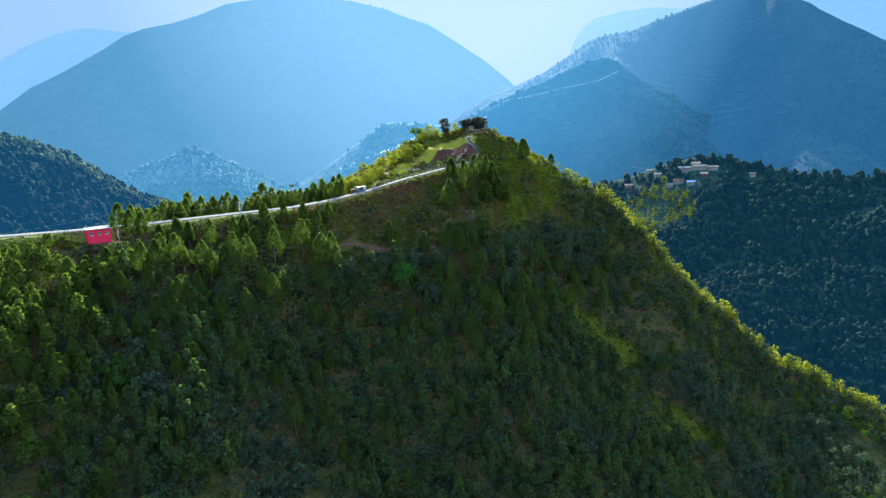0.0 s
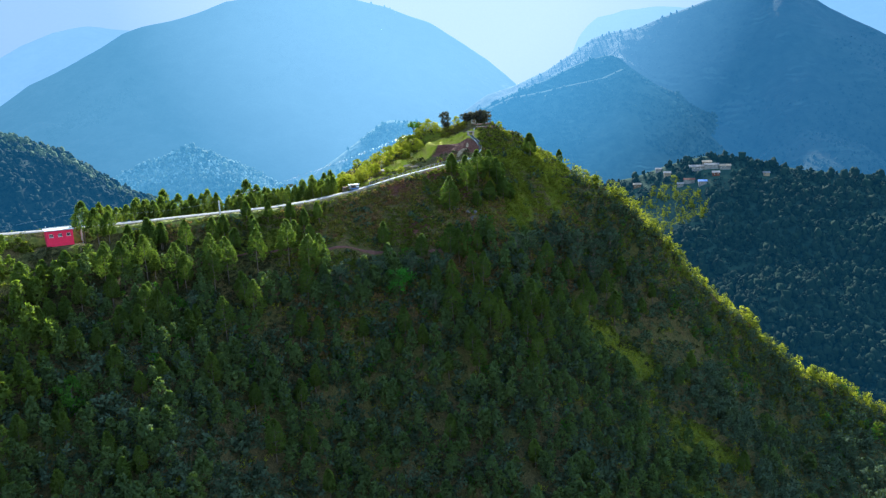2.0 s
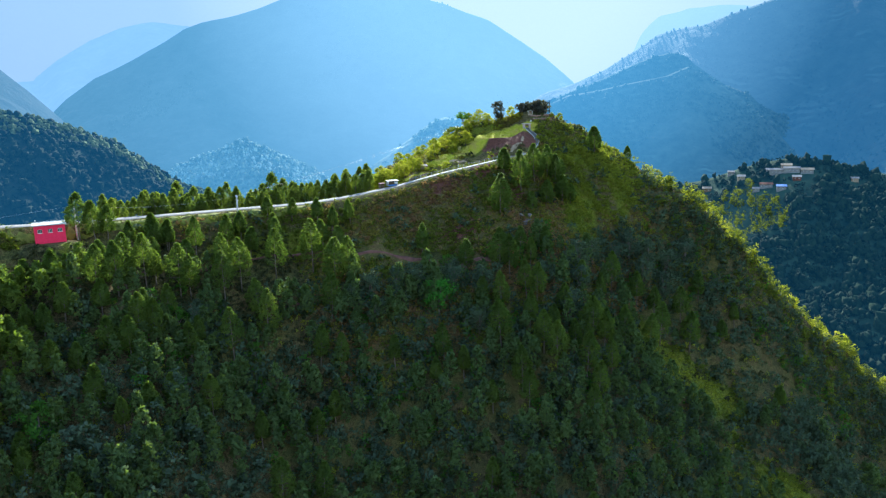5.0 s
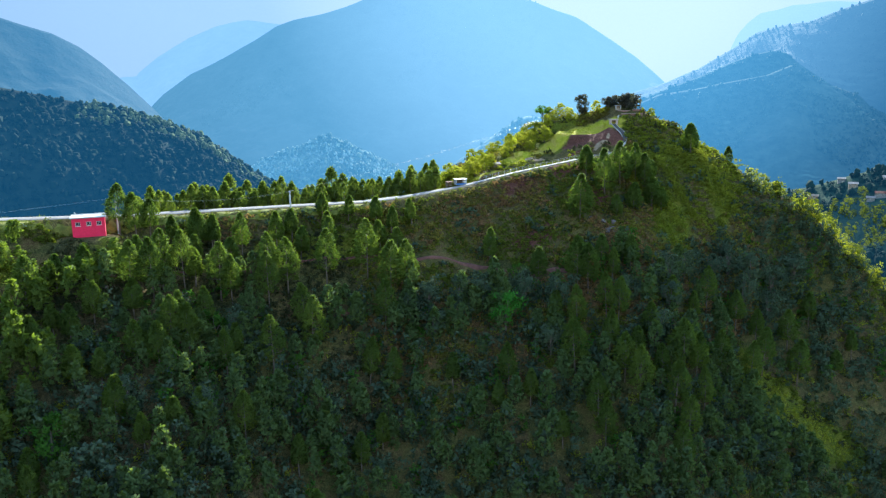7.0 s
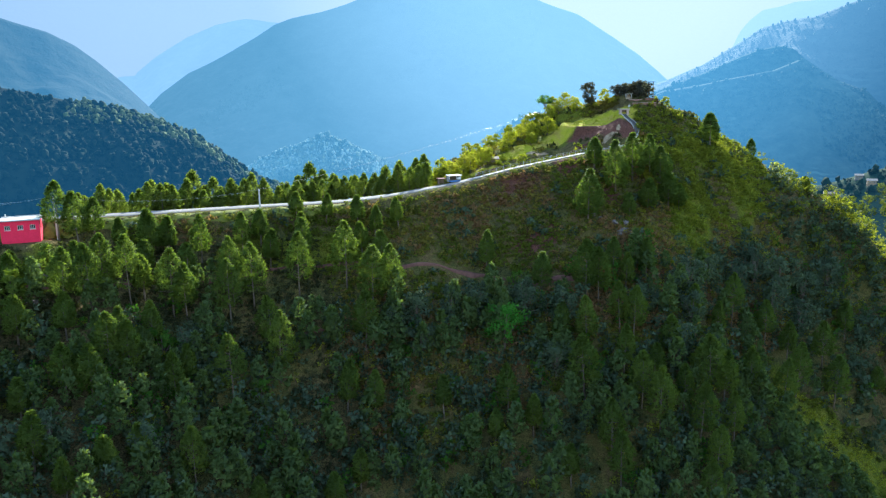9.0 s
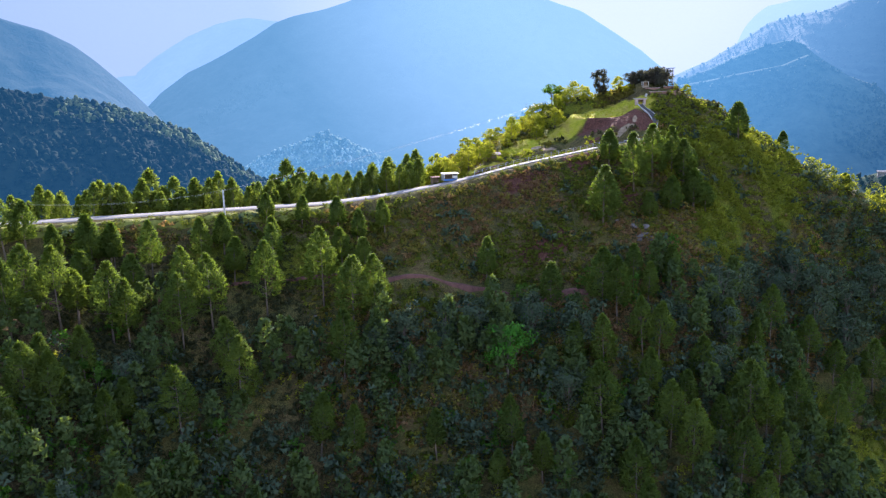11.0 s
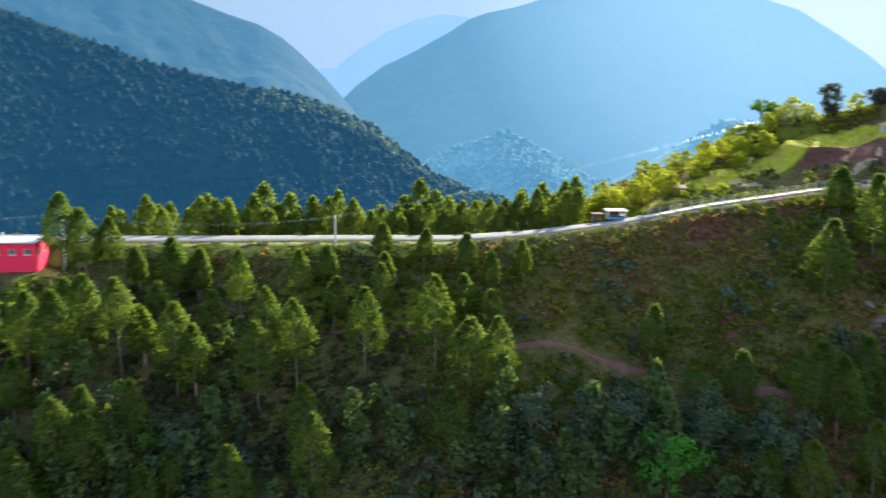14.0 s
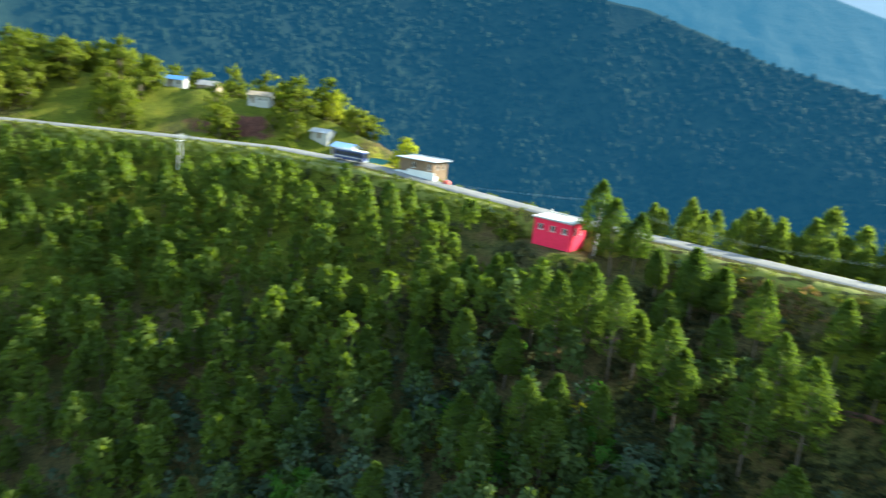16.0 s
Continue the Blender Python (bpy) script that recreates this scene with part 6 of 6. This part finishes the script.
low = low[[min(math.hypot(p[0] - a, p[1] - b) for a, b in PATH_SPOTS) > 1.7 for p in low]]
kind = fractal(low[:, 0] + 60, low[:, 1], 14, 3) + rs.normal(0, 0.16, len(low)) - 0.45 * (cover(low[:, 0], low[:, 1], MEADOW[1:]) > 0.6) - 0.6 * ((low[:, 0] > 30) & (low[:, 1] > 128)) - 0.3 * (along(low[:, 0], low[:, 1])[0] < -2) - 0.25 * (low[:, 1] < 80) - 0.10
west = (along(low[:, 0], low[:, 1])[0] < -2) & (side(low[:, 0], low[:, 1]) < -9)
sel = west & (rs.rand(len(low)) < 0.7)
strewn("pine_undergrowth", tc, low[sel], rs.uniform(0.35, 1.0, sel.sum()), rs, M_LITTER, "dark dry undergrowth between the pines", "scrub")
low, kind = low[~west], kind[~west]
sel = kind > -0.07
strewn("russet_scrub", tc, low[sel], rs.uniform(0.4, 1.1, sel.sum()), rs, M_RUSSET, "dry russet grass clumps and bushes on the open slope", "scrub")
sel = (kind <= -0.07) & (kind > -0.28)
strewn("open_scrub", tc, low[sel], rs.uniform(0.4, 1.3, sel.sum()), rs, M_SHRUB, "green bushes on the open slope", "scrub")
east = (low[:, 0] > 28) & (low[:, 1] > 95)
bush = np.abs(fractal(low[:, 0] + 0.5 * low[:, 1], low[:, 1], 11, 2)) + 0.4 * rs.rand(len(low)) < 0.085
strewn("dark_bushes", tc, low[bush], rs.uniform(0.9, 2.1, bush.sum()), rs, M_DARK, "dark green bushes in straggling rows on the open slope", "bushes")
# Bright grass colour along the ribs stands in for lit crests.
rib = np.concatenate([np.array([a]) + np.linspace(0, 1, 150)[:, None] * np.array([[b[0] - a[0], b[1] - a[1]]]) + rs.normal(0, 0.9, (150, 2)) for a, b in RIBS])
rib = np.concatenate([rib, land(rib[:, 0], rib[:, 1])[:, None]], 1)
strewn("rib_grass", tu, rib, rs.uniform(0.4, 1.1, len(rib)), rs, M_SLOPE_GRASS, "yellow-green grass along the ribs of the hillside", "grass")
sel = (kind <= -0.28) & ~east
strewn("fresh_scrub", tc, low[sel], rs.uniform(0.4, 1.1, sel.sum()), rs, M_OLIVE, "fresh green weeds on the open slope", "scrub")
sel = (kind <= -0.28) & east
strewn("olive_scrub", tc, low[sel], rs.uniform(0.4, 1.2, sel.sum()), rs, M_SLOPE_GRASS, "yellow-green grass and weeds on the hill's east side", "scrub")
edge = np.concatenate([ROAD_LINE[:, :2] + np.array([[0.5, -0.866]]) * rs.uniform(2.8, 6.2, (len(ROAD_LINE), 1)) + rs.normal(0, 0.6, (len(ROAD_LINE), 2)) for _ in range(6)]
                      + [ROAD_LINE[:, :2] - np.array([[0.5, -0.866]]) * rs.uniform(3.0, 6.0, (len(ROAD_LINE), 1)) + rs.normal(0, 0.6, (len(ROAD_LINE), 2)) for _ in range(5)])
dd, _ = road_offset(edge[:, 0], edge[:, 1])
edge = edge[dd > 2.9]
edge = np.concatenate([edge, land(edge[:, 0], edge[:, 1])[:, None]], 1)
strewn("verge_tufts", tu, edge, rs.uniform(0.2, 0.75, len(edge)), rs, M_OLIVE, "sunlit grass tufts and weeds along the road", "grass")
low = scatter(6500, -40, 60, 112, 190, lambda x, y, d: (d > 3.4) & (cover(x, y, LAWN) > 0.75) & (cover(x, y, EARTH + SAND) < 0.4))
strewn("grass_tufts", ts, low, rs.uniform(0.10, 0.28, len(low)), rs, M_LAWN, "sunlit tufts in the hillside grass", "grass")
low = scatter(5600, -60, 70, 110, 215, lambda x, y, d: (d > 5) & (side(x, y) > 0) & (x < 22) & ((fractal(x, y, 9, 2) > -0.12) | (y > 165)) & (cover(x, y, LAWN) < 0.6) & (np.hypot((x - 17) / 13, (y - 147) / 9) > 1))
dry = fractal(low[:, 0] + 40, low[:, 1], 9, 2) > 0.02
strewn("sunny_scrub", tc, low[~dry], rs.uniform(0.4, 1.4, (~dry).sum()), rs, M_LIME, "sunlit bushes on the hill's flank", "scrub")
strewn("dry_scrub", tc, low[dry], rs.uniform(0.3, 1.1, dry.sum()), rs, M_SHRUB, "dry brown grass and shrubs on the hill's flank", "scrub")
low = scatter(260, 16, 28, 155, 161, lambda x, y, d: (x < 27.0))
strewn("top_scrub", tc, low, rs.uniform(0.3, 0.9, len(low)), rs, M_SHRUB, "reddish brown shrubs behind the hilltop lawn", "scrub")


def domes(kinds, sides, seed):
    """Uneven leafy domes: an apex and two or three rings."""
    r = np.random.RandomState(seed)
    rings = ((0.58, 0.86), (1.0, 0.35), (0.86, -0.35)) if sides > 6 else ((0.72, 0.72), (1.0, -0.1))
    made = []
    for _ in range(kinds):
        v = [np.array([[r.normal(0, 0.12), r.normal(0, 0.12), r.uniform(1.0, 1.35)]])]
        for k, (w, z) in enumerate(rings):
            a = (np.arange(sides) + 0.5 * k) * 2 * np.pi / sides + r.normal(0, 0.12, sides)
            w = w * r.uniform(0.55, 1.3, sides)
            v.append(np.stack([w * np.cos(a), w * np.sin(a), z + r.normal(0, 0.2, sides)], 1))
        made.append(np.concatenate(v))
    i = np.arange(sides)
    f = [np.stack([0 * i, 1 + i, 1 + (i + 1) % sides], 1)]
    for k in range(len(rings) - 1):
        a, b, c, d = 1 + k * sides + i, 1 + k * sides + (i + 1) % sides, 1 + (k + 1) * sides + i, 1 + (k + 1) * sides + (i + 1) % sides
        f += [np.stack([a, c, d], 1), np.stack([a, d, b], 1)]
    return np.array(made), np.concatenate(f)


def canopy(name, hill, nu, nv, count, size, mat, label, seed, keep=None, lo=2, sides=6):
    """A closed roof of tree crowns over a hillside's mesh, thinner in the clearings."""
    r = np.random.RandomState(seed)
    co = np.empty(len(hill.data.vertices) * 3)
    hill.data.vertices.foreach_get("co", co)
    g = co.reshape(nu, nv, 3)
    i, j = r.randint(0, nu - 1, count), r.randint(lo, nv - 3, count)
    u, v = r.rand(count, 1), r.rand(count, 1)
    p = (g[i, j] * (1 - u) + g[i + 1, j] * u) * (1 - v) + (g[i, j + 1] * (1 - u) + g[i + 1, j + 1] * u) * v
    if keep is not None:
        p = p[keep(p)]
    n = len(p)
    tpl, faces = domes(8, sides, seed + 1)
    c = tpl[r.randint(0, 8, n)]
    a, s = r.uniform(0, 2 * np.pi, (n, 1)), size * (0.45 + 1.25 * r.rand(n, 1) ** 2)
    x, y = (c[..., 0] * np.cos(a) - c[..., 1] * np.sin(a)) * s, (c[..., 0] * np.sin(a) + c[..., 1] * np.cos(a)) * s
    co = np.stack([x, y, c[..., 2] * s * r.uniform(0.9, 1.5, (n, 1)) + 0.3 * s], 2) + p[:, None, :]
    f = (faces[None] + np.arange(n)[:, None, None] * tpl.shape[1]).reshape(-1, 3)
    return tagged(mesh_object(name, co.reshape(-1, 3), f, [mat]), label, "woodland", kind="stuff")


def strewn_on(hill, nu, nv, name, count, templates, lo, hi, keep, seed, mat, label):
    """Leafy trees and bushes over a hillside's mesh."""
    r = np.random.RandomState(seed)
    co = np.empty(len(hill.data.vertices) * 3)
    hill.data.vertices.foreach_get("co", co)
    g = co.reshape(nu, nv, 3)
    p = g[r.randint(0, nu - 1, count), r.randint(2, nv - 3, count)] + r.normal(0, 1.0, (count, 3)) * np.array([1, 1, 0.1])
    p = p[keep(p)]
    strewn(name, templates, p, r.uniform(lo, hi, len(p)), r, mat, label, "woodland")


bearing = lambda p: np.degrees(np.arctan2(p[:, 0] - EYE[0], p[:, 1] - EYE[1]))
# Crown materials carry the same painted haze glow as their hillsides.
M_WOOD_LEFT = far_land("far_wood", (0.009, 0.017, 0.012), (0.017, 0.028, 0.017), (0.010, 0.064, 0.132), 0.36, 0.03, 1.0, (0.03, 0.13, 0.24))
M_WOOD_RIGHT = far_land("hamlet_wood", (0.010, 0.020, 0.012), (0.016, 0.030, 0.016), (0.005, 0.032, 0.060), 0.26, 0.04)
HS = np.array(HAMLET_SPOTS)
free = lambda p: np.min(np.hypot(p[:, 0][:, None] - HS[:, 0], (p[:, 1][:, None] - HS[:, 1]) + 3), 1) > 6.5
# Dark wood and bright glade: cloud shade and sun put into the colours.
glade = lambda p: np.hypot((p[:, 0] - 178) / 46, (p[:, 1] - 352) / 36) + 0.5 * fractal(p[:, 0], p[:, 1], 25, 3)
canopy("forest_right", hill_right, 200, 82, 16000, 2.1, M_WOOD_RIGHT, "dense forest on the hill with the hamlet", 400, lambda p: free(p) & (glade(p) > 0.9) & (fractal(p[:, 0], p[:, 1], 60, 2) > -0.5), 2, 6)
strewn_on(hill_right, 200, 82, "forest_right_sunny", 15000, tb, 0.35, 0.95, lambda p: free(p) & (glade(p) < 0.9), 420, M_OLIVE, "trees below the hamlet in brighter leaves that stand in for sunlight")
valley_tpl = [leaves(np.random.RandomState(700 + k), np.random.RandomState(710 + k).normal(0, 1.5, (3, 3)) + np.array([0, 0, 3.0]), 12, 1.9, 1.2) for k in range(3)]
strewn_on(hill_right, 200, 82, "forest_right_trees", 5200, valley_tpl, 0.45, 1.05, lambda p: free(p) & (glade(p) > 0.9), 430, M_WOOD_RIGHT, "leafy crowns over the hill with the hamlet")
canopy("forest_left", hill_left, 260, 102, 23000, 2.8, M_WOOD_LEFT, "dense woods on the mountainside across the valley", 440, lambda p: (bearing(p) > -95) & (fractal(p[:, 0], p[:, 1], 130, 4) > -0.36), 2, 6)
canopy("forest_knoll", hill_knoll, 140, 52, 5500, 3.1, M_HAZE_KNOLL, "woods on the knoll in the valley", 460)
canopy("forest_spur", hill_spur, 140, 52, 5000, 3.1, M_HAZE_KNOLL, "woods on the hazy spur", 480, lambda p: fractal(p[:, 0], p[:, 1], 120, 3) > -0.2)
# Rim crowns get a paler colour that stands in for sunlight on the edge.
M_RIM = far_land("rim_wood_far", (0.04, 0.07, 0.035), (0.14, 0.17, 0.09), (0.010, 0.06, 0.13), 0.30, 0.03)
canopy("forest_left_rim", hill_left, 260, 102, 7000, 2.6, M_RIM, "trees along the rim of the mountainside, coloured paler as if sunlit", 500, lambda p: (bearing(p) > -36) & (bearing(p) < -14), 86)
# Paler again on the knoll's crest, for the same painted rim light.
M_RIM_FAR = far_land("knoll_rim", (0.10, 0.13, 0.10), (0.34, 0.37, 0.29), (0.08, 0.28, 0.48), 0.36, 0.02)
canopy("forest_knoll_rim", hill_knoll, 140, 52, 1500, 2.5, M_RIM_FAR, "trees on the knoll's crest, coloured paler as if sunlit", 520, None, 36)
canopy("forest_spur_rim", hill_spur, 140, 52, 300, 3.0, M_HAZE_KNOLL, "sunlit trees on the spur's crest", 540, lambda p: fractal(p[:, 0], p[:, 1], 60, 3) > 0.05, 36)
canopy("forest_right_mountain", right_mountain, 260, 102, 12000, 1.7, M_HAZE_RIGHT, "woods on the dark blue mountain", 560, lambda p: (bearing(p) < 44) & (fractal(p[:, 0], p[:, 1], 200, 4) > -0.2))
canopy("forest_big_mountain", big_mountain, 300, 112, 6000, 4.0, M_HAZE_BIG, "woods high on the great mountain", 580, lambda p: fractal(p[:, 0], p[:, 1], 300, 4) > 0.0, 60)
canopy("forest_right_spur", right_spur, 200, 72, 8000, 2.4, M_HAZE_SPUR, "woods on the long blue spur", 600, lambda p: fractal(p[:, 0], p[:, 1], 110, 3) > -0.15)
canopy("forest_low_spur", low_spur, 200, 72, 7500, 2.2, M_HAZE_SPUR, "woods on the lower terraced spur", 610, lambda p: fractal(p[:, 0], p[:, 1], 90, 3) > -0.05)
vx, vy = rs.uniform(130, 430, 2600), rs.uniform(60, 420, 2600)
valley = np.stack([vx, vy, land(vx, vy) - 1.0], 1)
valley = valley[(vy > 165) & (valley[:, 2] < -60)]
strewn("valley_wood", valley_tpl, valley, rs.uniform(1.0, 1.9, len(valley)), rs, M_WOOD_RIGHT, "dark woods in the valley below the spur", "woodland")
